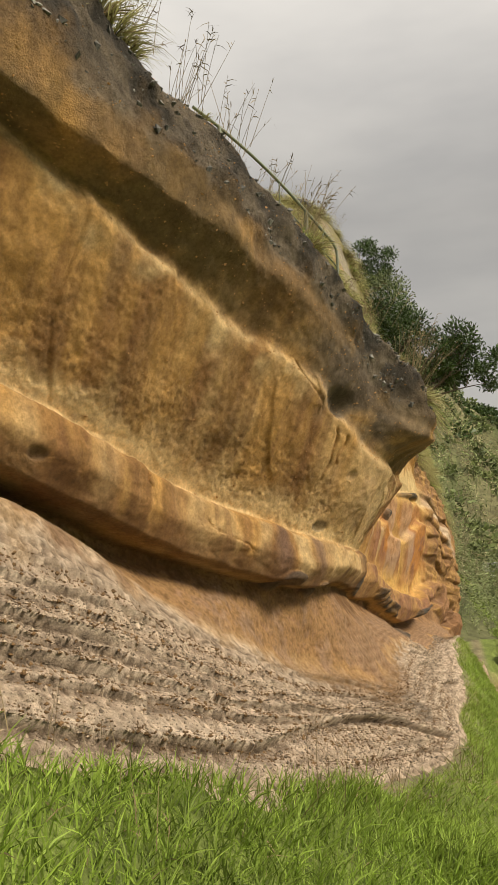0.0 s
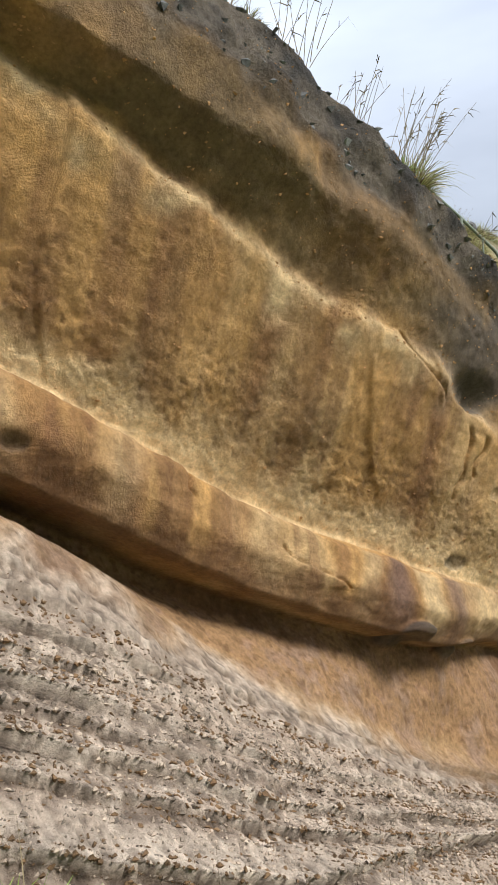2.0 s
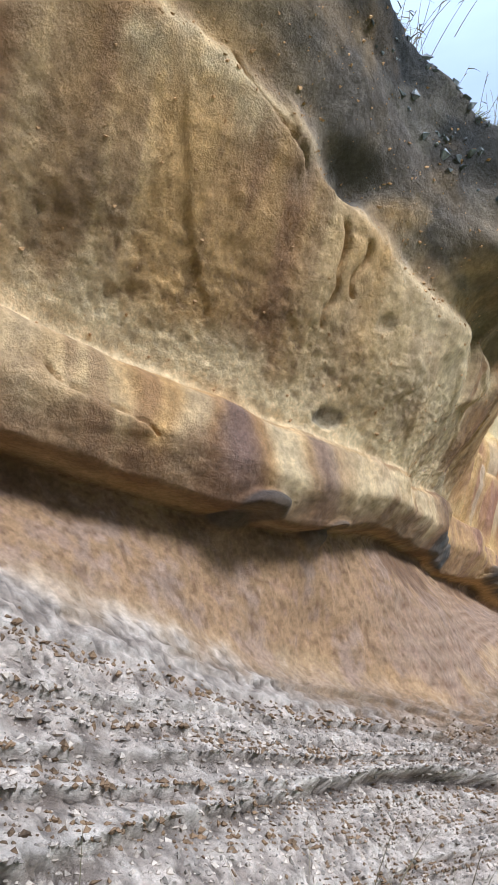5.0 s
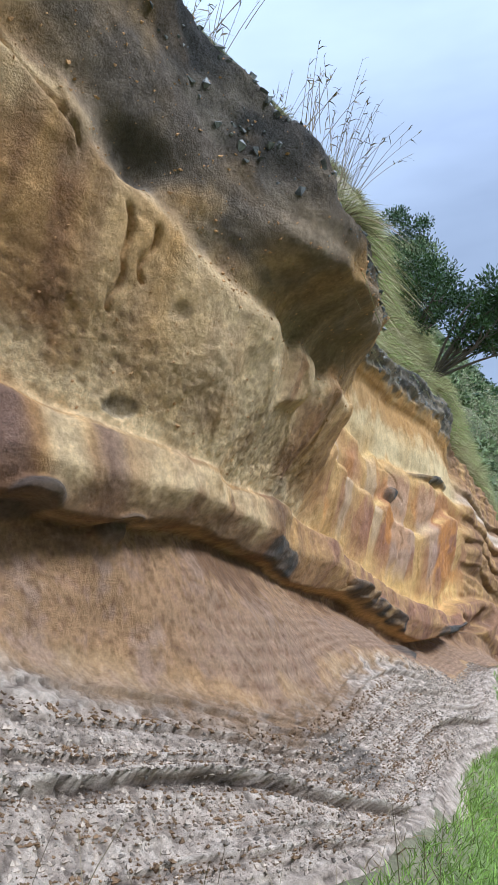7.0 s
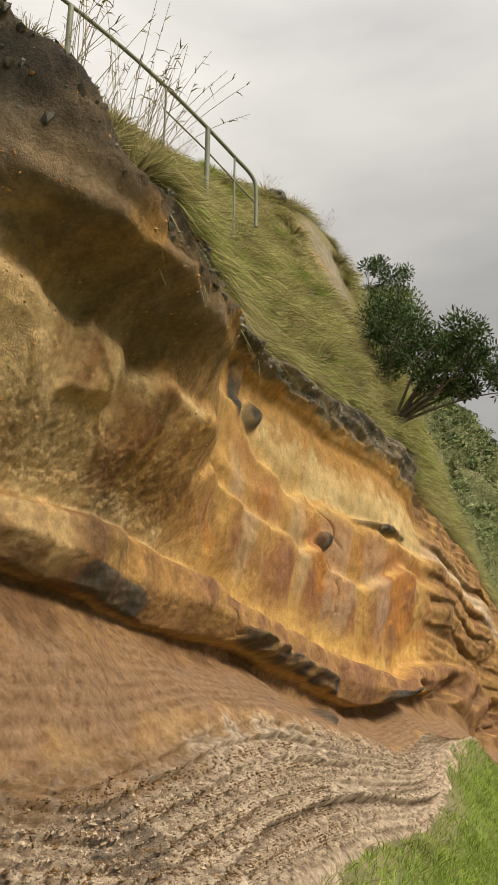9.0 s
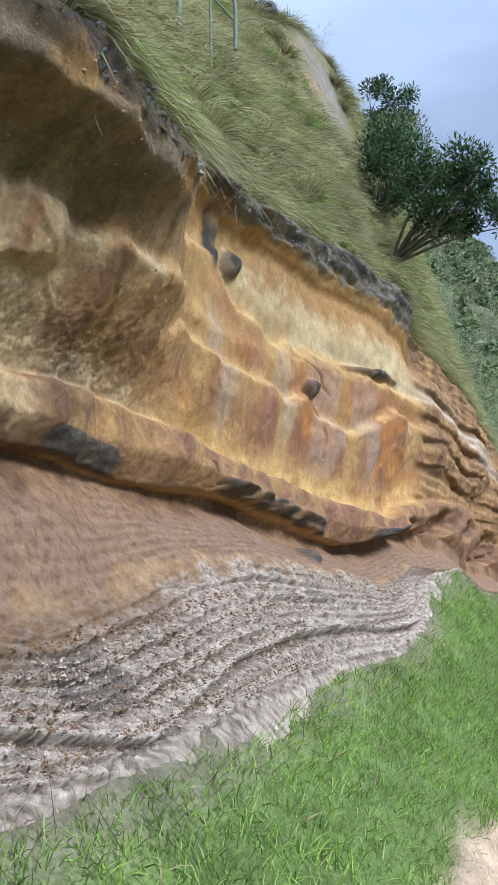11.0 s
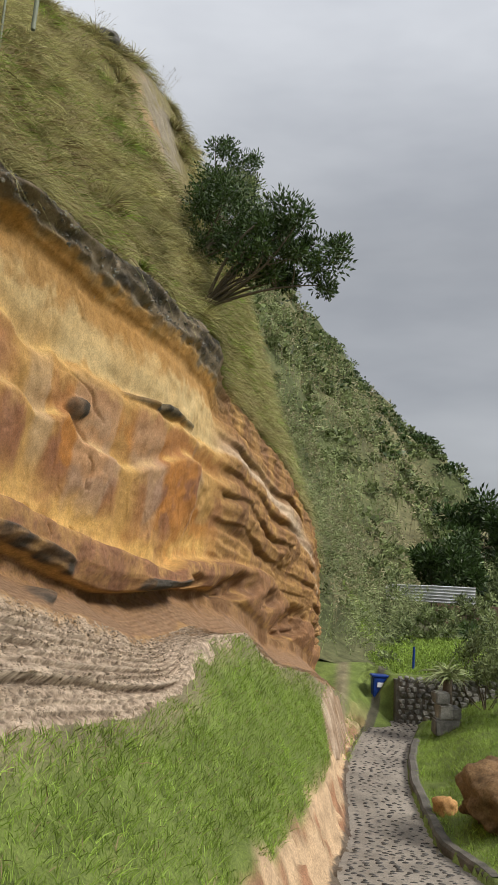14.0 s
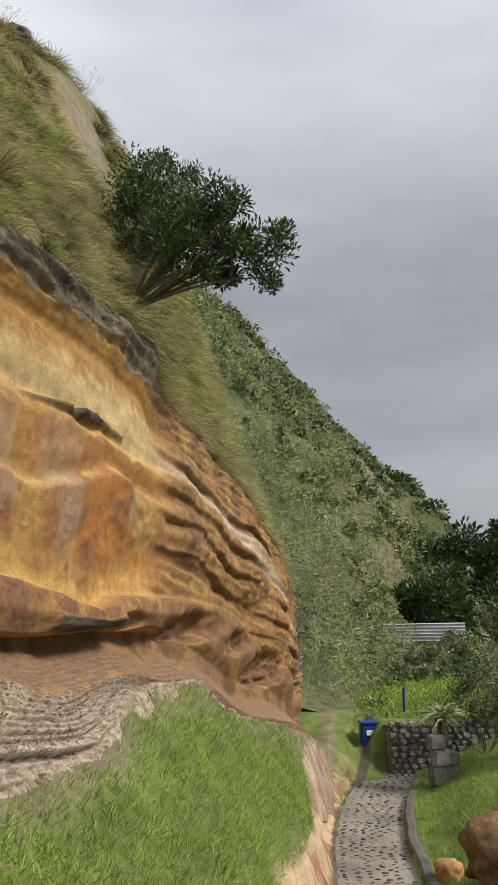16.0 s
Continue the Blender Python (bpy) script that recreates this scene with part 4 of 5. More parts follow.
hx, hy = np.meshgrid(np.linspace(-90, 130, 220), np.r_[np.linspace(27.0, 60, 90, endpoint=False), np.linspace(60, 190, 110)])
hz = hill_z(hx, hy)
hn = fbm(hx * 0.15, hy * 0.15, hz * 0.15, 4, 72)
h_tint = blend(np.broadcast_to(col(0.07, 0.085, 0.032), hx.shape + (3,)), col(0.15, 0.14, 0.07), 0.4 + 0.8 * hn)
hill = mesh_np("hillside", np.stack([hx, hy, hz], -1).reshape(-1, 3), grid_faces(*hx.shape), M_HILL, True, np.clip(h_tint, 0.01, 0.9).reshape(-1, 3))
tagged(hill, "steep green hillside overgrown with cane and scrub", "hillside", kind="structure")
bm = bmesh.new()
for x, y in ((-2500, -2500), (2500, -2500), (2500, 2500), (-2500, 2500)):
    bm.verts.new((x, y, -4.2))
bm.faces.new(bm.verts)
far_ground = part("ground_far", bm, material("distant_fields", (0.07, 0.09, 0.035), 0.95, 0.5, 0.3, 0.02, 0.3, 0))
tagged(far_ground, "distant green lowland below the hill", "ground", kind="structure")

# ---- plants: builders ----


def unit(v):
    return v / (np.linalg.norm(v, axis=-1, keepdims=True) + 1e-9)


def blades(root, way, length, width, droop=0.4, steps=2):
    """Grass blades or long leaves as tapering strips: roots, directions, lengths, widths."""
    n = len(root)
    side = unit(np.cross(way, RNG.normal(size=(n, 3))))
    verts, faces = [], []
    for k in range(steps + 1):
        f = k / steps
        mid = root + way * (length * f)[:, None] + np.array([0, 0, -1.0]) * (droop * length * f * f)[:, None]
        w = (width * (1 - 0.93 * f ** 1.5) * 0.5)[:, None]
        verts += [mid - side * w, mid + side * w]
    v = np.stack(verts, 1).reshape(-1, 3)
    base = np.arange(n)[:, None] * (2 * steps + 2)
    quad = np.concatenate([base + np.array([2 * k, 2 * k + 1, 2 * k + 3, 2 * k + 2])[None] for k in range(steps)])
    return v, quad


def leaf_cards(mid, way, length, width):
    """Small pointed leaves, slightly folded."""
    n = len(mid)
    side = unit(np.cross(way, RNG.normal(size=(n, 3))))
    up = np.cross(side, way)
    l, w = length[:, None], width[:, None]
    v = np.stack([mid - way * l * 0.5, mid + side * w * 0.5 + up * w * 0.12, mid + way * l * 0.5, mid - side * w * 0.5 + up * w * 0.12], 1).reshape(-1, 3)
    return v, np.arange(n * 4).reshape(n, 4)


def joined(*pairs):
    v, f, k = [], [], 0
    for a, b in pairs:
        v.append(a)
        f.append(b + k)
        k += len(a)
    return np.vstack(v), np.vstack(f)


def tube(points, radii, sides=6):
    """A bent tapering tube."""
    p = np.asarray(points, float)
    d = unit(np.gradient(p, axis=0))
    a = unit(np.cross(d, np.array([0.31, 0.17, 0.93])))
    b = np.cross(d, a)
    q = np.linspace(0, 2 * np.pi, sides, endpoint=False)
    v = p[:, None] + np.asarray(radii)[:, None, None] * (np.cos(q)[None, :, None] * a[:, None] + np.sin(q)[None, :, None] * b[:, None])
    i = np.arange(len(p) * sides).reshape(len(p), sides)
    j = np.roll(i, -1, 1)
    return v.reshape(-1, 3), np.stack([i[:-1], j[:-1], j[1:], i[1:]], -1).reshape(-1, 4)


def spray(n, up=0.5, spread=1.0):
    d = RNG.normal(size=(n, 3)) * spread
    d[:, 2] = np.abs(d[:, 2]) * 0.5 + up
    return unit(d)


# ---- turf ----


def turf(name, count, box, length, keep, mat, label, lean=0.55):
    x = RNG.uniform(box[0], box[1], count)
    y = RNG.uniform(box[2], box[3], count)
    z, left, right, foot, step = ground_z(x, y)
    thick = value_noise(x * 2.1, y * 2.1, 0 * x, 81)
    ok = keep(x, y, left, right, foot, step, thick)
    root = np.c_[x, y, z - 0.01][ok]
    n = len(root)
    tall = (0.65 + 0.5 * value_noise(root[:, 0] * 1.7, root[:, 1] * 1.7, root[:, 0] * 0, 82))
    ln = RNG.uniform(*length, n) * np.clip(tall, 0.75, 1.3)
    v, f = blades(root, spray(n, 0.8, lean), ln, ln * 0.024 + 0.003, 0.35)
    return tagged(mesh_np(name, v, f, mat), label, "grass", kind="stuff")


turf("bank_turf", 330000, (0.4, 6.3, 4.3, 22.5), (0.07, 0.2), lambda x, y, l, r, f, st, th: (l > 0.12) & (st > along(y, (4, 0.4), (6, 0.5), (7, 0.8), (24, 0.8))) & (f > 0.0 + 0.12 * th) & (f < 2.6) & (f > along(y, (4, 0.3), (5, 0.12), (6, 0.04), (24, 0.0)) ),
     M_GRASS, "fresh green grass on the bank below the cliff")
turf("tall_turf", 80000, (-2.6, 2.2, 0.6, 4.7), (0.13, 0.32), lambda x, y, l, r, f, st, th: (l > 0.03) & (f > -0.05 + 0.1 * th) & (f < 2.6) & (y < 4.7),
     M_GRASS, "long green grass at the foot of the cliff", 0.45)
turf("verge_turf", 70000, (5.4, 11.5, 10, 24.5), (0.1, 0.28), lambda x, y, l, r, f, st, th: (r > 0.16) & (r < 3.2) & (th > -0.7), M_GRASS, "rough green grass on the verge beside the kerb")
turf("end_turf", 9000, (5.9, 8.9, 20.5, 26.5), (0.1, 0.22), lambda x, y, l, r, f, st, th: (l > 0.02) & (l < 1.8) & (f > 0), M_GRASS, "green grass at the end of the path")
turf("dead_blades", 16000, (0.4, 6.3, 4.3, 20), (0.05, 0.16), lambda x, y, l, r, f, st, th: (l > 0.3) & (st > 0.8) & (f > 0.0) & (f < 2.6), M_DEAD, "dry brown blades among the green grass", 1.0)
turf("dry_litter", 9000, (-2, 4.5, 1.2, 16), (0.08, 0.25), lambda x, y, l, r, f, st, th: (l > 0.25) & (f > -0.12) & (f < 0.35) & (y < 15.5), M_DEAD, "dry grass stems at the edge of the ash", 1.0)
# thin dry stems standing in front of the ash
n = 70
s0 = RNG.uniform(5.0, 9.2, n)
x0, y0 = CLIFF.at(s0, foot_o(s0) + RNG.uniform(-0.1, 0.25, n))
z0 = ground_z(x0, y0)[0]
v, f = blades(np.c_[x0, y0, z0], spray(n, 1.6, 0.5), RNG.uniform(0.25, 0.6, n), np.full(n, 0.004), 0.25, 4)
tagged(mesh_np("dry_stems", v, f, M_STALK), "thin dry stems standing at the foot of the cliff", "grass", kind="stuff")

# ---- bunch grass on the cliff's edge ----


def tussock_mesh(name, count, length, dead, mat):
    a = RNG.uniform(0, 2 * np.pi, count)
    r = 0.07 * np.sqrt(RNG.uniform(0, 1, count))
    d = unit(np.c_[np.cos(a) * 0.55, np.sin(a) * 0.55, RNG.uniform(0.35, 1.3, count)])
    ln = RNG.uniform(0.5, 1.0, count) * length
    return blades(np.c_[np.cos(a) * r, np.sin(a) * r, 0 * r - 0.03], d, ln, np.full(count, 0.0065), 0.6, 3)


def tussock(name, length, green):
    thing = mesh_np(name, *tussock_mesh(name, 190, length, 0, M_GRASS if green else M_STRAW), M_STRAW)
    thing.data.materials[0] = M_GRASS if green else M_STRAW
    thatch = mesh_np("thatch", *tussock_mesh("thatch", 90, length * 0.75, 1, M_DEAD), M_DEAD)
    thatch.parent = thing
    return tagged(thing, "bunch of yellow-green grass over brown thatch on the cliff" if not green else "bright green bunch of grass on the cliff edge", "grass", "bunch grass on the cliff")


protos = [tussock("grass_tussock", 0.42, False), tussock("grass_tussock", 0.5, False), tussock("grass_tussock", 0.36, False), tussock("grass_tussock", 0.4, True)]
spots = [(5.8, 15.9, 1.1), (5.92, 15.9, 1.2), (6.02, 15.9, 0.9), (6.55, 15.95, 0.5), (7.48, 15.95, 0.6), (7.56, 15.9, 0.8), (7.64, 15.95, 0.6), (8.3, 16.0, 0.5), (8.75, 16.0, 0.6), (9.1, 16.0, 0.8), (9.25, 15.95, 0.9), (9.4, 16.1, 1.0), (9.55, 16.2, 1.1)]
for k in range(240):
    s0 = 9.5 + 14.5 * (RNG.uniform() ** 0.85)
    v0 = 16.0 + 2.2 * RNG.uniform() ** 0.9
    if abs(s0 - 19.0) < 0.7 and 17.3 < v0 < 17.9:
        continue
    spots.append((s0, v0, RNG.uniform(0.9, 1.7)))
for k in range(60):
    spots.append((RNG.uniform(18.4, 28), 16.2 + 0.9 * RNG.uniform(), RNG.uniform(0.9, 1.5)))
# the rest of the slope's grass, too thick to count
n = 56000
s0, v0 = 9.3 + 19 * RNG.uniform(0, 1, n) ** 1.1, 15.95 + 2.2 * RNG.uniform(0, 1, n) ** 1.15
thick = value_noise(s0 * 1.3, v0 * 2.5, 0 * s0, 98)
ok = ~((np.abs(s0 - 19.0) < 0.8) & (v0 > 17.25) & (v0 < 17.95)) & (thick > -0.55) & ~((s0 < 10.3) & (v0 > 17.6))
s0, v0 = s0[ok], v0[ok]
root = cliff_point(s0, v0)
hang = np.stack([*(np.array(CLIFF.at(s0, s0 * 0 + 1.0)) - np.array(CLIFF.at(s0, s0 * 0)))], -1)
d = unit(np.c_[hang * 0.75, np.full(len(s0), 0.55)] + RNG.normal(size=(len(s0), 3)) * 0.35)
pick = RNG.uniform(0, 1, len(s0)) + 0.35 * value_noise(s0 * 0.9, v0 * 2, 0 * s0, 99)
for lo, hi, mat, text in ((-9, 0.58, M_STRAW, "yellow-green grass hanging over the slope"), (0.58, 0.85, M_DEAD, "brown dead grass hanging over the slope"), (0.85, 9, M_GRASS, "fresh grass on the slope above the cliff")):
    q = (pick >= lo) & (pick < hi)
    tagged(mesh_np("slope_grass", *blades(root[q], d[q], RNG.uniform(0.2, 0.5, q.sum()), RNG.uniform(0.006, 0.011, q.sum()), 0.8, 3), mat), text, "grass", kind="stuff")
first = {0: True, 1: True, 2: True, 3: True}
for k, (s0, v0, size) in enumerate(spots):
    i = 3 if (k % 9 == 4) else int(RNG.integers(0, 3))
    p = cliff_point(s0, v0)[0]
    out = np.array(CLIFF.at(np.array([s0]), np.array([1.0]))).ravel() - np.array(CLIFF.at(np.array([s0]), np.array([0.0]))).ravel()
    # they grow out from the slope and hang over the edge
    tilt = 38.0 if v0 > 16.45 and s0 > 9.5 else 12.0
    axis = Vector((-out[1], out[0], 0))
    m = Matrix.Translation(p) @ Matrix.Rotation(radians(tilt * RNG.uniform(0.6, 1.3)), 4, axis) @ Matrix.Rotation(RNG.uniform(0, 6.28), 4, "Z") @ Matrix.Scale(size, 4)
    if first[i]:
        protos[i].matrix_world, first[i] = m, False
    else:
        ob = copy_thing(protos[i], m)
        ob.matrix_basis = m


def plume(name, p, count, height, lean):
    """Tall bare stalks with feathery seed heads."""
    pairs = []
    for _ in range(count):
        d = spray(1, 1.5, 0.38)[0] + np.array([lean[0], lean[1], 0])
        d /= np.linalg.norm(d)
        h = height * RNG.uniform(0.55, 1.0)
        bend = RNG.normal(size=3) * 0.08
        root = p + RNG.normal(size=3) * np.array([0.06, 0.06, 0.01])
        q = np.linspace(0, 1, 7)[:, None]
        line = root + d * h * q + (bend + np.array([lean[0], lean[1], -0.35]) * 0.25) * h * q ** 2
        pairs.append(tube(line, np.linspace(0.0022, 0.001, 7), 3))
        k = RNG.integers(2, 5)
        tip = line[-1] - (line[-1] - line[-3]) * RNG.uniform(0, 1, (k, 1)) * 0.7
        pairs.append(blades(tip, unit(d * 0.6 + RNG.normal(size=(k, 3)) * 0.5), RNG.uniform(0.03, 0.08, k), np.full(k, 0.006), 0.5, 2))
    thing = mesh_np(name, *joined(*pairs), M_STALK)
    return tagged(thing, "thin tall brown seed stalks of grass above the cliff edge", "grass", "seed stalks on the cliff")


for s0, v0, count, h in ((5.7, 16.0, 14, 0.5), (6.05, 16.0, 22, 0.55), (6.45, 16.0, 20, 0.5), (6.8, 16.0, 16, 0.45), (7.2, 16.0, 14, 0.42), (7.55, 16.0, 34, 0.55), (8.1, 16.0, 12, 0.35), (8.45, 16.0, 16, 0.4), (8.9, 16.1, 16, 0.45), (9.3, 16.1, 36, 0.8),
                         (9.8, 17.0, 16, 0.9), (10.6, 17.4, 14, 0.9), (12.0, 17.9, 14, 0.8), (14.0, 18.0, 12, 0.7), (16.0, 18.0, 12, 0.6), (18.0, 18.0, 14, 0.6), (19.4, 17.9, 12, 0.6)):
    plume("seed_stalk_clump", cliff_point(s0, v0)[0], count, h, (0.25, -0.05))

# roots that hang over the dark ledge
for s0, ln in ((12.1, 0.3), (14.6, 0.7), (15.2, 0.35), (16.9, 0.6), (17.3, 0.4), (5.9, 0.3)):
    p = cliff_point(s0, 16.0)[0]
    out = np.array(CLIFF.at(np.array([s0]), np.array([1.0]))).ravel() - np.array(CLIFF.at(np.array([s0]), np.array([0.0]))).ravel()
    q = np.linspace(0, 1, 9)
    line = p + np.c_[out[0] * (0.05 + 0.03 * np.sin(q * 6)), out[1] * (0.05 + 0.03 * np.sin(q * 5)), 0.05 - q * ln]
    tagged(mesh_np("hanging_root", *tube(line, np.linspace(0.006, 0.003, 9), 5), M_ROOT), "thin pale root hanging over the dark ledge", "root", "roots on the cliff")

# ---- shrubs and trees ----


def shrub(name, base, centre, size, leaves, leaf, mat, label, category="shrub", limbs=9, trunk=0.03, clumps=22, group=""):
    """Limbs fan out from the base to clumps of leaves set round an uneven crown."""
    base, centre, size = (np.asarray(q, float) for q in (base, centre, size))
    thing = empty(name, Matrix.Translation(base))
    tips = centre + unit(RNG.normal(size=(clumps, 3))) * size * RNG.uniform(0.45, 1.0, (clumps, 1))
    pairs = []
    for k in range(limbs):
        tip = tips[k % clumps]
        q = np.linspace(0, 1, 8)[:, None]
        sag = RNG.normal(size=3) * 0.09 * np.linalg.norm(tip - base)
        line = base + (tip - base) * q + sag * np.sin(q * np.pi) + np.array([0, 0, 0.15]) * np.linalg.norm(tip - base) * (q - q ** 2)
        pairs.append(tube(line, np.linspace(trunk, trunk * 0.2, 8), 6))
        for _ in range(3):
            a = line[RNG.integers(3, 7)]
            b = tips[RNG.integers(0, clumps)]
            b = a + (b - a) * min(1.0, 0.5 * size.max() / (np.linalg.norm(b - a) + 1e-6))
            pairs.append(tube(np.linspace(a, b, 4) + RNG.normal(size=(4, 3)) * 0.01, np.linspace(trunk * 0.4, trunk * 0.12, 4), 4))
    v, f = joined(*pairs)
    wood = mesh_np("trunk", v - base, f, M_BARK)
    wood.parent = thing
    per = leaves // clumps
    mids, ways = [], []
    for t in tips:
        r = size.min() * RNG.uniform(0.22, 0.5)
        off = unit(RNG.normal(size=(per, 3))) * r * RNG.uniform(0.1, 1, (per, 1)) ** 0.6
        mids.append(t + off)
        ways.append(unit(off + np.array([0, 0, 0.25 * r]) + RNG.normal(size=(per, 3)) * 0.3 * r))
    mids, ways = np.vstack(mids), np.vstack(ways)
    v, f = leaf_cards(mids, ways, RNG.uniform(0.7, 1.3, len(mids)) * leaf, RNG.uniform(0.28, 0.42, len(mids)) * leaf)
    crown = mesh_np("crown", v - base, f, mat)
    crown.parent = thing
    return tagged(thing, label, category, group)


def on_slope(s, v):
    return cliff_point(s, v)[0]


tree_foot = np.array([*(float(q[0]) for q in CLIFF.at(np.array([17.9]), np.array([-0.3]))), 4.45])
shrub("tree", tree_foot, (4.25, 14.9, 5.35), (0.85, 0.6, 0.72), 7600, 0.085, M_LEAF, "small dark evergreen tree leaning out from the cliff slope", "tree", 15, 0.028, 44)
shrub("shrub", on_slope(18.3, 16.7), (3.15, 15.4, 6.05), (0.75, 0.7, 0.62), 6500, 0.075, M_LEAF, "dense dark green bush on the grassy slope", "shrub", 9, 0.025, 34)
shrub("shrub", on_slope(19.8, 17.0), on_slope(19.8, 17.15) + np.array([0.3, 0.0, 0.35]), (0.85, 0.7, 0.75), 4200, 0.075, M_LEAF, "dark green bush among dry grass", "shrub", 8, 0.02, 24)
shrub("shrub", on_slope(21.4, 17.3), on_slope(21.4, 17.5) + np.array([0.3, 0.0, 0.45]), (0.9, 0.8, 0.8), 3600, 0.08, M_LEAF2, "green bush on the steep slope", "shrub", 8, 0.02, 20)
shrub("shrub", on_slope(22.6, 17.9), on_slope(22.6, 17.9) + np.array([0.25, 0.0, 0.75]), (0.75, 0.7, 0.75), 4200, 0.09, M_LEAF, "round dark bush against the sky", "shrub", 8, 0.025, 24)
# garden and hill shrubs
for x, y, z, sx, sz, n, leaf, mat, label in (
        (10.35, 23.3, -1.0, 0.75, 0.7, 3000, 0.11, M_LEAF2, "leafy green bush behind the stone pillar"), (10.8, 21.6, -1.2, 1.0, 0.8, 3000, 0.11, M_LEAF2, "leafy green bush beside the path"),
        (11.6, 24.6, -0.8, 1.2, 0.9, 2600, 0.13, M_LEAF2, "leafy green bush behind the wall"), (12.8, 27.5, -0.9, 1.5, 0.9, 2600, 0.15, M_LEAF, "dark green bush in the garden"),
        (16.3, 45.2, 1.5, 2.7, 2.0, 6500, 0.34, M_LEAF, "large dark glossy bush behind the metal sheet"), (20.5, 43.5, 0.6, 2.2, 1.8, 3000, 0.3, M_LEAF2, "green bush beside the metal sheet"),
        (26.0, 62.5, 4.6, 5.0, 3.3, 6500, 0.55, M_LEAF, "broad dark tree at the foot of the hill"), (32.0, 66.0, 4.6, 6.0, 3.6, 6000, 0.6, M_LEAF, "broad dark tree beyond the garden"),
        (12.0, 33.5, -0.9, 1.3, 0.7, 1800, 0.2, M_LEAF2, "low green bush in the garden"), (14.6, 37.0, -0.7, 1.6, 0.9, 1800, 0.22, M_LEAF2, "low green bush below the metal sheet"),
        (11.0, 39.0, 0.0, 1.8, 1.2, 2200, 0.22, M_LEAF2, "green bush on the garden slope"), (17.5, 33.0, -0.8, 1.8, 1.3, 2200, 0.22, M_LEAF2, "leafy green bush in the garden"), (19.5, 38.5, -0.4, 2.0, 1.6, 2200, 0.24, M_LEAF, "dark leafy bush in the garden")):
    g = float(hill_z(np.array([x]), np.array([y]))[0]) if y > 25.5 else float(ground_z(np.array([x]), np.array([y]))[0][0])
    shrub("tree" if sx > 5 else "shrub", (x, y, g - 0.1), (x, y, max(z, g + 0.6 * sz)), (sx, sx, sz), n, leaf, mat, label, "tree" if sx > 5 else "shrub", 8, 0.02 * sx, 26)

# ---- cane and scrub over the hill ----


def on_hill(count, along_range, left_range):
    far = RNG.uniform(*along_range, count)
    lf = RNG.uniform(*left_range, count)
    x = VALLEY[0] + VDIR[0] * far - VDIR[1] * lf
    y = VALLEY[1] + VDIR[1] * far + VDIR[0] * lf
    ok = (y > 27.2) & (hill_z(x, y) < 52)
    x, y = x[ok], y[ok]
    return np.c_[x, y, hill_z(x, y)]


def cane(name, roots, height, per, mat, label, width=0.05):
    n = len(roots)
    stem = np.repeat(roots, per, 0)
    k = RNG.uniform(0.15, 1.0, n * per)
    h = np.repeat(height * RNG.uniform(0.6, 1.15, n), per)
    lean = np.repeat(RNG.normal(size=(n, 3)) * np.array([0.16, 0.16, 0]), per, 0)
    p = stem + (np.array([0, 0, 1.0]) + lean) * (k * h)[:, None]
    v, f = blades(p, spray(n * per, 0.55, 0.8), h * RNG.uniform(0.18, 0.3, n * per), np.full(n * per, width), 0.7, 2)
    a, b = blades(roots, unit(np.array([0, 0, 1.0]) + lean[::per]), h[::per], np.full(n, width * 0.45), 0.0, 2)
    return tagged(mesh_np(name, *joined((v, f), (a, b)), mat), label, "cane", kind="stuff")


cane("cane_thicket", on_hill(1500, (-1, 22), (-0.5, 12)), 1.6, 18, M_REED, "dense green giant reed on the near slope", 0.03)
cane("dry_cane", on_hill(1100, (-1, 26), (0.5, 14)), 1.7, 12, M_REED_DRY, "pale dry cane among the reed", 0.026)
cane("cane_thicket", on_hill(1800, (18, 60), (-2, 32)), 2.5, 12, M_REED, "green giant reed across the hillside", 0.075)
cane("dry_cane", on_hill(1500, (18, 70), (-1, 36)), 2.5, 10, M_REED_DRY, "straw-coloured cane across the hillside", 0.07)


def scrub(name, roots, size, per, leaf, mat, label):
    n = len(roots)
    r = np.repeat(size * RNG.uniform(0.5, 1.3, n), per)[:, None]
    off = unit(RNG.normal(size=(n * per, 3))) * r * RNG.uniform(0.4, 1, (n * per, 1))
    off[:, 2] = np.abs(off[:, 2]) * 0.8
    mid = np.repeat(roots, per, 0) + off
    v, f = leaf_cards(mid, unit(off + RNG.normal(size=off.shape) * 0.5 * r), RNG.uniform(0.7, 1.4, n * per) * leaf, RNG.uniform(0.4, 0.6, n * per) * leaf)
    return tagged(mesh_np(name, v, f, mat), label, "scrub", kind="stuff")


scrub("scrub", on_hill(420, (0, 30), (-1, 16)), 0.6, 70, 0.17, M_LEAF2, "low green scrub on the near slope")
scrub("scrub", on_hill(1300, (25, 130), (-4, 60)), 1.5, 60, 0.6, M_LEAF2, "green scrub covering the hillside")
scrub("scrub", on_hill(700, (40, 140), (0, 60)), 1.6, 50, 0.65, M_LEAF, "dark scrub on the upper hillside")
# bright weeds on the terrace behind the wall
n = 16000
x0, y0 = RNG.uniform(8.6, 15.5, n), RNG.uniform(25.3, 34, n)
v, f = blades(np.c_[x0, y0, np.where(y0 < 27.3, np.maximum(-1.74, hill_z(x0, y0) * 0 - 1.74), hill_z(x0, y0))], spray(n, 0.7, 0.7), RNG.uniform(0.15, 0.4, n), np.full(n, 0.03), 0.4, 2)
tagged(mesh_np("weeds", v, f, M_GRASS), "bright green weeds on the garden terrace", "weeds", kind="stuff")

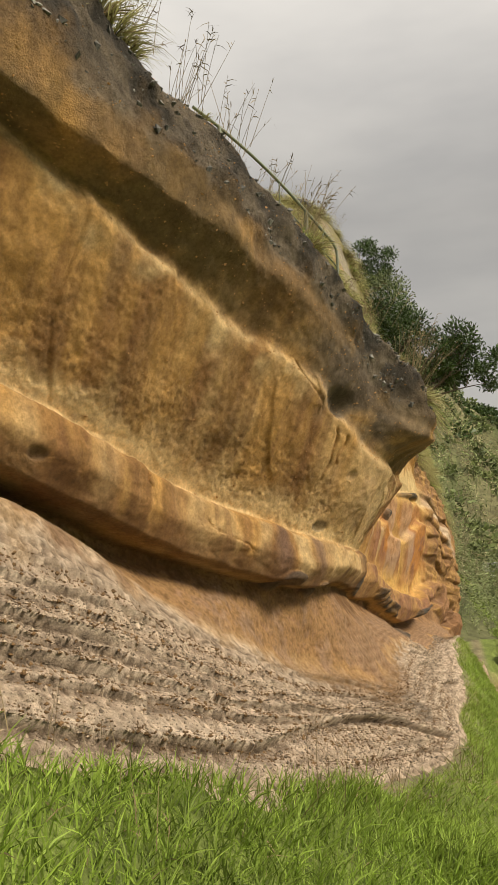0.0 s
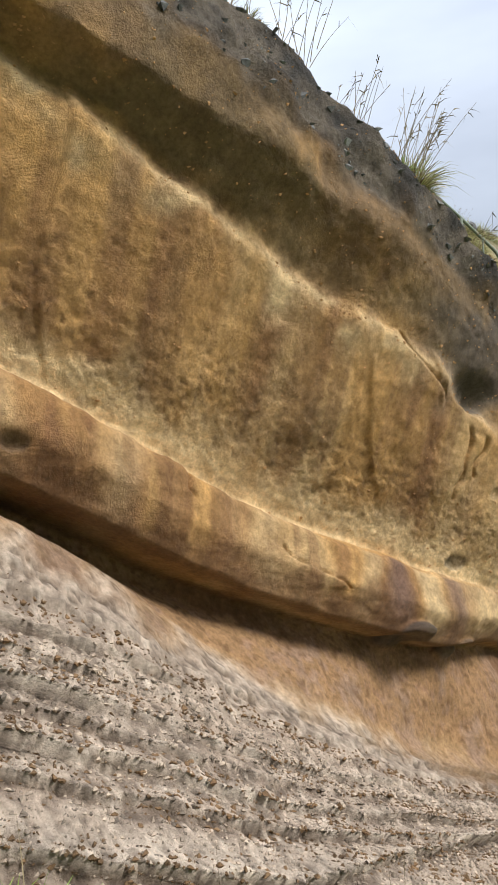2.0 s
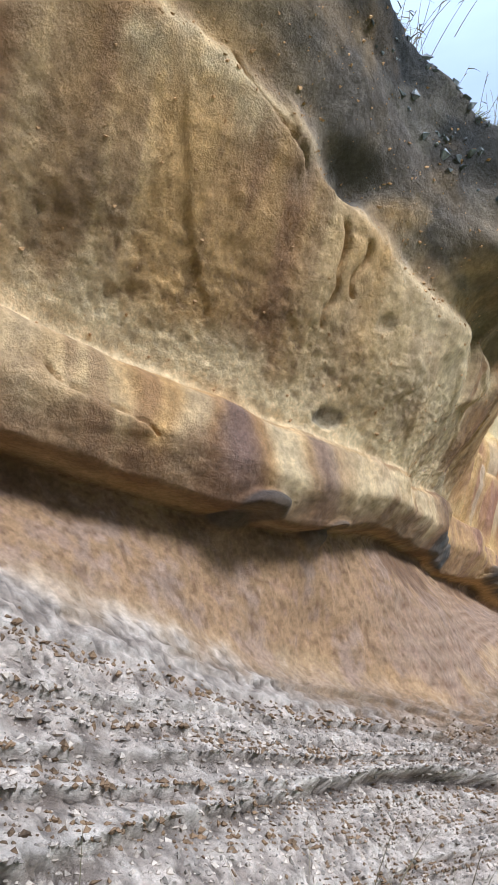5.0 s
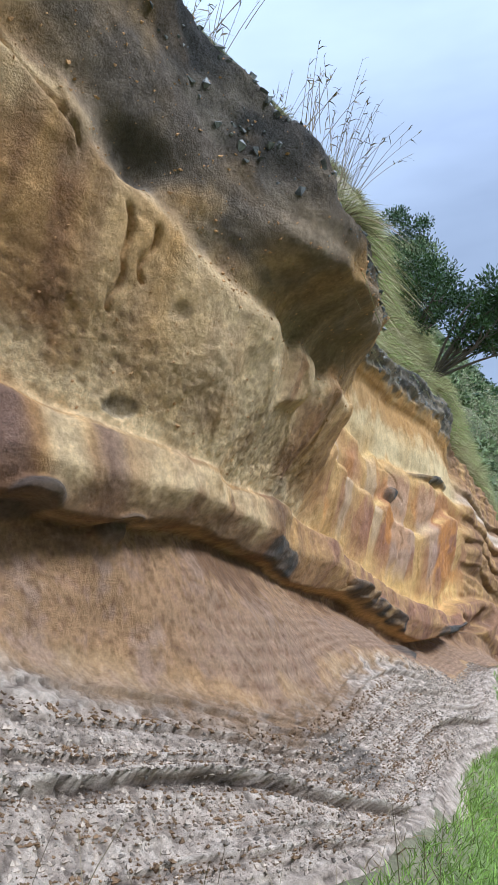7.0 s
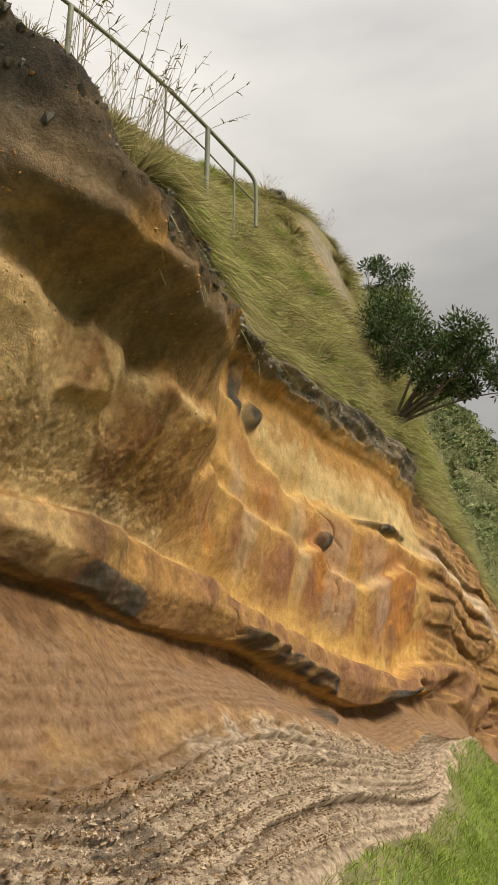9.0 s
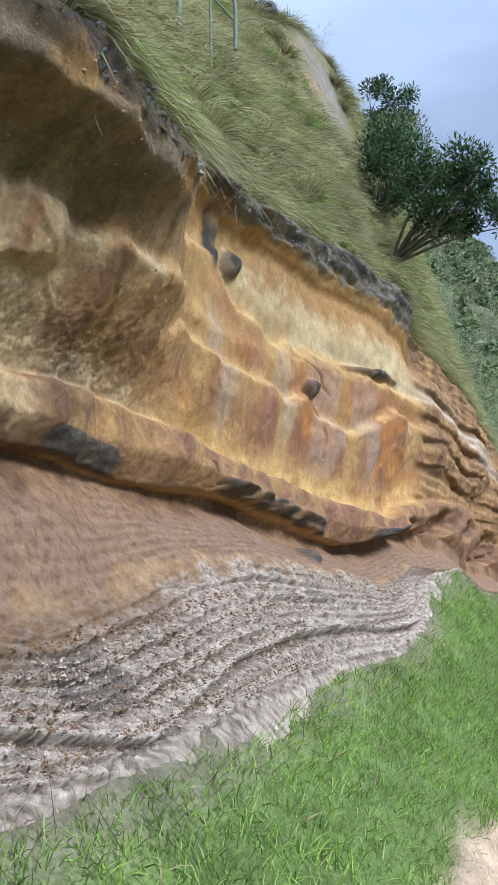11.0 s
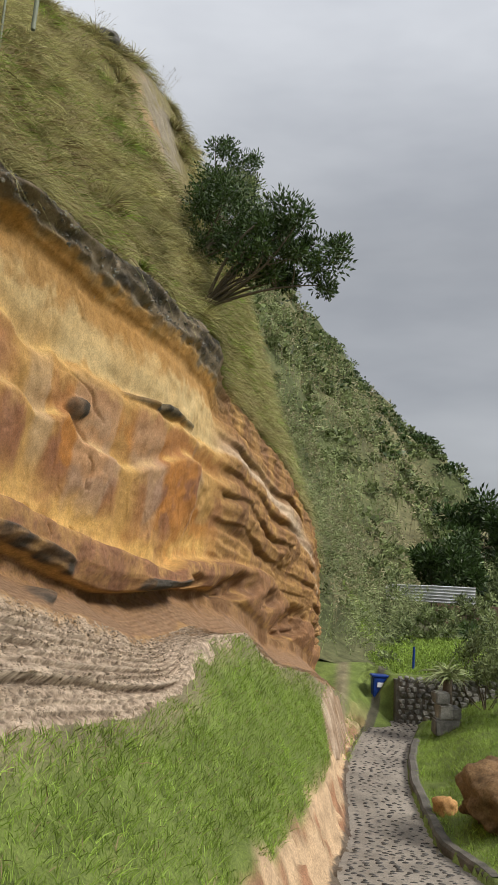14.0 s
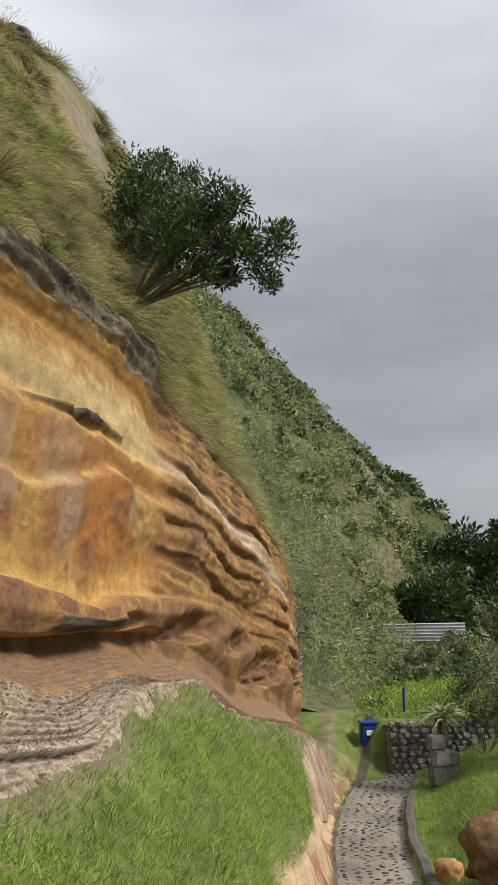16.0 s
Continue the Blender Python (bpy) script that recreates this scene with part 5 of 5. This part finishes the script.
# ---- railing above the cliff ----
railing = empty("handrail")
RAIL_A, RAIL_B = np.array([12.0, -2.0, 7.42]), np.array([13.75, -0.72, 6.34])


def rail_at(f, drop=0.0):
    s0, o0, z0 = RAIL_A + (RAIL_B - RAIL_A) * f
    x, y = CLIFF.at(np.array([s0]), np.array([o0]))
    return np.array([x[0], y[0], z0 + 0.12 * f * (1 - f) * 4 - drop])


for f in (0.0, 0.5, 0.74, 0.9):
    p = rail_at(f)
    ob = mesh_np("post", *tube([rail_at(f, 1.3), rail_at(f, 0.5), p], [0.03 if f in (0.0, 0.74) else 0.012] * 3, 8), M_RAIL)
    ob.parent = railing
line = [rail_at(q) for q in (-0.2, 0.0, 0.25, 0.5, 0.74, 0.9, 1.0)] + [rail_at(1.03, 0.12), rail_at(1.03, 0.6)]
ob = mesh_np("rail", *tube(spline(line, 8), np.full(len(spline(line, 8)), 0.022), 8), M_RAIL)
ob.parent = railing
low = [rail_at(f, 0.3) for f in (0.5, 0.74, 1.03)]
ob = mesh_np("lower_rail", *tube(low, [0.01] * 3, 6), M_RAIL)
ob.parent = railing
tagged(railing, "grey-green painted steel handrail on the slope above the cliff", "railing")


def rock(name, centre, size, mat, label, seed, detail=4, parent=None, rough=0.22):
    bm = bmesh.new()
    bmesh.ops.create_icosphere(bm, subdivisions=detail, radius=1.0)
    co = np.array([v.co for v in bm.verts])
    d = 1 + rough * fbm(co[:, 0] * 1.3 + seed, co[:, 1] * 1.3, co[:, 2] * 1.3, 4, seed)
    for v, k in zip(bm.verts, d):
        v.co = Vector((v.co.x * size[0] * k, v.co.y * size[1] * k, v.co.z * size[2] * k))
    ob = part(name, bm, mat, parent, "" if parent else label, True)
    ob.location = centre
    if not parent:
        tagged(ob, label, "rock")
    return ob


p = cliff_point(18.1, 17.98)[0]
rock("stone_block", (p[0], p[1], p[2] + 0.08), (0.24, 0.2, 0.13), M_COBBLE, "dark stone block on the grassy crest near the handrail", 3)
gz1 = lambda x, y: float(ground_z(np.array([x]), np.array([y]))[0][0])
rock("boulder", (7.75, 15.7, gz1(7.75, 15.7) + 0.2), (0.62, 0.75, 0.48), M_BOULDER, "large rounded brown boulder on the grass beside the kerb", 5, 5, None, 0.35)
rock("stone", (7.32, 17.0, gz1(7.32, 17.0) + 0.1), (0.2, 0.22, 0.19), M_OCHRE, "pale ochre stone lying in the grass by the kerb", 8)

def box(bm, lo, hi, bevel=0.0):
    r = bmesh.ops.create_cube(bm, size=1.0)
    for v in r["verts"]:
        v.co = Vector([lo[k] + (v.co[k] + 0.5) * (hi[k] - lo[k]) for k in range(3)])
    if bevel:
        bmesh.ops.bevel(bm, geom=list({e for v in r["verts"] for e in v.link_edges}), offset=bevel, segments=2, affect="EDGES")


# ---- pillar with a spiky plant, blue bin, post, metal sheet ----
pillar = empty("stone_pillar", Matrix.Translation((8.98, 22.4, gz1(8.98, 22.4))))
for k, (dx, dz, sx, sz) in enumerate(((0, 0.18, 0.24, 0.22), (0.05, 0.52, 0.22, 0.2), (-0.04, 0.82, 0.2, 0.16), (0.25, 0.2, 0.18, 0.2), (0.28, 0.5, 0.16, 0.16))):
    bm = bmesh.new()
    box(bm, (dx - sx * 0.8, -0.2, dz - sz * 0.8), (dx + sx * 0.8, 0.2, dz + sz * 0.85), 0.03)
    for v in bm.verts:
        v.co += Vector([random.uniform(-0.012, 0.012) for _ in range(3)])
    part("block", bm, M_WALLSTONE, pillar)
tagged(pillar, "rough grey stone pillar at the end of the path", "pillar")
spiky = empty("spiky_plant", Matrix.Translation((9.2, 22.7, gz1(9.2, 22.7))))
ob = mesh_np("trunk", *tube([(0, 0, -0.1), (0.02, 0, 0.4), (0, 0.02, 0.95), (0.03, 0, 1.25)], [0.13, 0.12, 0.11, 0.09], 9), M_BARK)
ob.parent = spiky
n = 170
v, f = blades(np.tile([0.02, 0, 1.2], (n, 1)) + RNG.normal(size=(n, 3)) * 0.05, spray(n, 0.35, 0.8), RNG.uniform(0.5, 0.95, n), np.full(n, 0.045), 0.55, 5)
ob = mesh_np("leaf_crown", v, f, M_REED)
ob.parent = spiky
tagged(spiky, "spiky plant with long drooping leaves on a thick trunk", "plant")


bx, by = 8.2, 25.3
bz = float(np.interp(by, [23.6, 27.2], [-2.85, -1.72])) - 0.05
bin_ = empty("blue_bin", Matrix.Translation((bx, by, bz)))
bm = bmesh.new()
box(bm, (-0.22, -0.18, 0), (0.22, 0.18, 0.55), 0.03)
for v in bm.verts:
    if v.co.z < 0.1:
        v.co.x, v.co.y = v.co.x * 0.88, v.co.y * 0.88
part("body", bm, M_BLUE, bin_, "scuffed blue plastic")
bm = bmesh.new()
box(bm, (-0.245, -0.2, 0.55), (0.245, 0.2, 0.6), 0.015)
part("rim", bm, M_BLUE, bin_)
bm = bmesh.new()
box(bm, (-0.1, -0.192, 0.3), (0.12, -0.184, 0.42))
part("label_panel", bm, M_PAPER, bin_, "faded white paper label")
tagged(bin_, "scuffed blue plastic bin standing on the grass", "bin")
tagged(mesh_np("blue_post", *tube([(9.3, 26.0, -1.9), (9.3, 26.0, -1.5), (9.31, 26.0, -1.05)], [0.035] * 3, 8), M_BLUE), "short blue painted post above the stone wall", "post")

fence = empty("metal_sheet_fence")
corners = [(12.6, 43.2, -0.35, 0.42), (14.76, 42.3, -0.35, 0.5), (16.75, 41.7, -0.35, 0.52)]
for (x0, y0, za, zb), (x1, y1, zc, zd) in zip(corners[:-1], corners[1:]):
    n, m = 8, 60
    t = np.linspace(0, 1, n)[:, None]
    k = np.linspace(0, 1, m)[None]
    low_z, hi_z = za + (zc - za) * t, zb + (zd - zb) * t
    wave = 0.035 * np.sin(k * 2 * np.pi * 5.5)
    d = np.array([y0 - y1, x1 - x0]) / math.hypot(x1 - x0, y1 - y0)
    v = np.stack(np.broadcast_arrays(x0 + (x1 - x0) * t - d[0] * wave, y0 + (y1 - y0) * t - d[1] * wave, low_z + (hi_z - low_z) * k), -1).reshape(-1, 3)
    ob = mesh_np("sheet", v, grid_faces(n, m), M_ZINC)
    ob.parent = fence
for x0, y0, za, zb in corners:
    ob = mesh_np("post", *tube([(x0, y0 + 0.08, -1.2), (x0, y0 + 0.08, 0.0), (x0, y0 + 0.08, zb + 0.05)], [0.04] * 3, 6), M_BARK)
    ob.parent = fence
tagged(fence, "fence of corrugated galvanised metal sheets in the garden", "fence")
bm = bmesh.new()
box(bm, (14.8, 41.75, -1.6), (18.2, 41.95, -0.36), 0.03)
tagged(part("low_wall", bm, M_RUST), "low rusty brown wall under the metal sheets", "wall", kind="structure")

# ---- bag and dustpan on the path ----
bx, by = 5.17, 11.55
bag = rock("plastic_bag", (bx, by, float(path_z(np.array([by]))[0]) + 0.075), (0.19, 0.15, 0.105), M_BAG, "", 31, 4, None, 0.3)
tagged(bag, "crumpled white plastic bag lying on the cobbles", "bag")
pan = empty("dustpan", pose(4.98, 10.55, float(path_z(np.array([10.55]))[0]) + 0.02, -9, 0, -20) @ Matrix.Scale(0.82, 4))
bm = bmesh.new()
ring_o = [(-0.19, -0.12), (0.19, -0.13), (0.2, 0.02), (0.14, 0.13), (-0.14, 0.13), (-0.2, 0.02)]
lo_v = [bm.verts.new((x * 0.92, y * 0.92, 0)) for x, y in ring_o]
hi_h = [0.05, 0.04, 0.12, 0.16, 0.16, 0.12]
hi_v = [bm.verts.new((x, y, h)) for (x, y), h in zip(ring_o, hi_h)]
in_v = [bm.verts.new((x * 0.93, y * 0.93, h)) for (x, y), h in zip(ring_o, hi_h)]
bt_v = [bm.verts.new((x * 0.86, y * 0.86, 0.012)) for x, y in ring_o]
for k in range(6):
    j = (k + 1) % 6
    bm.faces.new((lo_v[k], lo_v[j], hi_v[j], hi_v[k]))
    bm.faces.new((hi_v[k], hi_v[j], in_v[j], in_v[k]))
    bm.faces.new((in_v[k], in_v[j], bt_v[j], bt_v[k]))
bm.faces.new(bt_v)
bm.faces.new(lo_v[::-1])
bmesh.ops.bevel(bm, geom=bm.edges[:], offset=0.006, segments=2, affect="EDGES")
part("pan", bm, M_RUBBER, pan, "", True)
ob = mesh_np("wooden_handle", *tube([(0.05, 0.0, 0.07), (-0.07, 0.2, 0.2), (-0.2, 0.42, 0.34)], [0.014] * 3, 8), M_WOOD)
ob.parent = pan
tagged(ob, "pale worn wooden handle")
ob = mesh_np("brush_head", *tube([(-0.06, -0.02, 0.04), (0.05, 0.0, 0.06), (0.13, 0.01, 0.05)], [0.03, 0.035, 0.03], 8), M_RUBBER)
ob.parent = pan
tagged(pan, "black rubber dustpan with a wooden-handled brush in it", "dustpan")

# ---- loose stones of the ash ----


def pebbles(name, s, v, size, mat, label):
    p = cliff_point(s, v)
    n = len(p)
    oct_v = np.array([(1, 0, 0), (0, 1, 0), (-1, 0, 0), (0, -1, 0), (0, 0, 0.8), (0, 0, -0.8)], float)
    oct_f = np.array([(0, 1, 4), (1, 2, 4), (2, 3, 4), (3, 0, 4), (1, 0, 5), (2, 1, 5), (3, 2, 5), (0, 3, 5)])
    m = RNG.normal(size=(n, 3, 3)) * 0.28 + np.eye(3)
    verts = p[:, None] + np.einsum("nij,kj->nki", m, oct_v) * size[:, None, None]
    faces = (np.arange(n)[:, None, None] * 6 + oct_f[None]).reshape(-1, 3)
    return tagged(mesh_np(name, verts.reshape(-1, 3), faces, mat, False), label, "pebbles", kind="stuff")


n = 22000
pebbles("lapilli", RNG.uniform(4.6, 12.5, n), 1 + np.clip(RNG.choice([0.12, 0.24, 0.36, 0.47, 0.55, 0.62], n) + RNG.normal(size=n) * 0.04, 0.02, 0.97), 0.003 + 0.009 * RNG.uniform(0, 1, n) ** 3, M_PEBBLE, "small grey stones bedded in the ash")
n = 5000
pebbles("lapilli", RNG.uniform(12.5, 17, n), 1 + np.clip(RNG.choice([0.3, 0.62, 0.8, 0.9], n) + RNG.normal(size=n) * 0.05, 0.02, 0.97), 0.005 + 0.01 * RNG.uniform(0, 1, n) ** 3, M_PEBBLE, "small stones bedded in the ash")
n = 9000
dark_s = RNG.uniform(4.6, 12.0, n)
pebbles("dark_lapilli", dark_s, 1 + np.clip(RNG.choice([0.16, 0.3, 0.4, 0.56, 0.72], n) + RNG.normal(size=n) * 0.025, 0.02, 0.97), 0.004 + 0.008 * RNG.uniform(0, 1, n) ** 2, M_BOULDER, "dark brown stones in bands of the ash")
n = 2600
pebbles("grit", RNG.uniform(4.6, 12.0, n), RNG.uniform(8, 16, n), 0.003 + 0.007 * RNG.uniform(0, 1, n) ** 3, M_OCHRE, "small ochre lumps on the cliff face")
n = 1500
pebbles("crust_stones", RNG.uniform(4.6, 18.0, n), RNG.uniform(13.9, 16.4, n), 0.006 + 0.02 * RNG.uniform(0, 1, n) ** 2, M_WALLSTONE, "dark stones in the crust at the cliff edge")

# ---- stone wall at the path's end, stone by stone ----
wall = empty("stone_wall")
stone_meshes = []
for k in range(6):
    bm = bmesh.new()
    bmesh.ops.create_icosphere(bm, subdivisions=1, radius=1.0)
    for v in bm.verts:
        v.co = Vector([math.copysign(abs(c) ** 0.6, c) for c in v.co]) * random.uniform(0.8, 1.08)
    me = bpy.data.meshes.new("stone")
    bm.to_mesh(me)
    bm.free()
    me.materials.append(M_WALLSTONE)
    stone_meshes.append(me)
for row in range(9):
    x = 8.55 + (row % 2) * 0.06
    while x < 11.6:
        w = random.uniform(0.06, 0.13)
        ob = new("stone", random.choice(stone_meshes))
        ob.parent = wall
        ob.matrix_local = pose(x + w, 24.75 - 0.12 * (x - 8.55) + random.uniform(-0.02, 0.02), -2.84 + row * 0.135 + random.uniform(-0.02, 0.02), random.uniform(-12, 12), random.uniform(-14, 14), random.uniform(-15, 15)) @ Matrix.Diagonal((w, 0.13, 0.078, 1))
        x += 2 * w + 0.008
bm = bmesh.new()
box(bm, (8.5, 24.72, -3.0), (11.7, 25.05, -1.8))
for v in bm.verts:
    v.co.y -= 0.12 * (v.co.x - 8.55)
core = part("wall_core", bm, M_KERB, wall)
tagged(wall, "dry stone wall of grey lichened basalt at the end of the path", "wall", kind="structure")

# ---- cobbles of the path ----
cobble_meshes = []
for k in range(6):
    bm = bmesh.new()
    bmesh.ops.create_icosphere(bm, subdivisions=1, radius=1.0)
    for v in bm.verts:
        v.co *= random.uniform(0.85, 1.12)
    me = bpy.data.meshes.new("cobble")
    bm.to_mesh(me)
    bm.free()
    for q in me.polygons:
        q.use_smooth = True
    me.materials.append(M_COBBLE)
    cobble_meshes.append(me)
near_stones, rest = 0, []
p0 = float(np.interp(8.2, py_mid, ps))
row = 0
while p0 < ps[-1] - 0.3:
    u0 = -0.95 + random.uniform(0, 0.12)
    while u0 < 0.95:
        mid_y = float(np.interp(p0, ps, py_mid))
        half = float(path_half(np.array([mid_y]))[0])
        q, r = p0 + random.uniform(-0.05, 0.05), u0 * half
        x, y = (float(c[0]) for c in WAY.at(np.array([q]), np.array([r])))
        z = float(path_z(np.array([y]))[0]) + 0.004 - 0.02 * u0 ** 2
        heading = math.degrees(math.atan2(*np.array([float(np.interp(q, WAY.s, WAY.t[:, 0])), float(np.interp(q, WAY.s, WAY.t[:, 1]))])))
        m = pose(x, y, z, -9, 0, -heading + random.uniform(-18, 18)) @ Matrix.Diagonal((random.uniform(0.032, 0.058), random.uniform(0.016, 0.028), 0.016, 1))
        if near_stones < 300:
            ob = new("cobble", random.choice(cobble_meshes))
            ob.parent = path
            ob.matrix_local = m
            near_stones += 1
        else:
            rest.append(m)
        u0 += random.uniform(0.13, 0.22) / half
    p0 += 0.115
    row += 1
src = cobble_meshes[0]
sv = np.array([v.co for v in src.vertices])
sf = np.array([list(q.vertices) for q in src.polygons])
rv = np.vstack([sv @ np.array(m.to_3x3()).T + np.array(m.translation) for m in rest])
rf = np.vstack([sf + k * len(sv) for k in range(len(rest))])
far_cobbles = mesh_np("far_cobbles", rv, rf, M_COBBLE)
far_cobbles.parent = path
tagged(far_cobbles, "dark cobbles further along the path", kind="stuff")
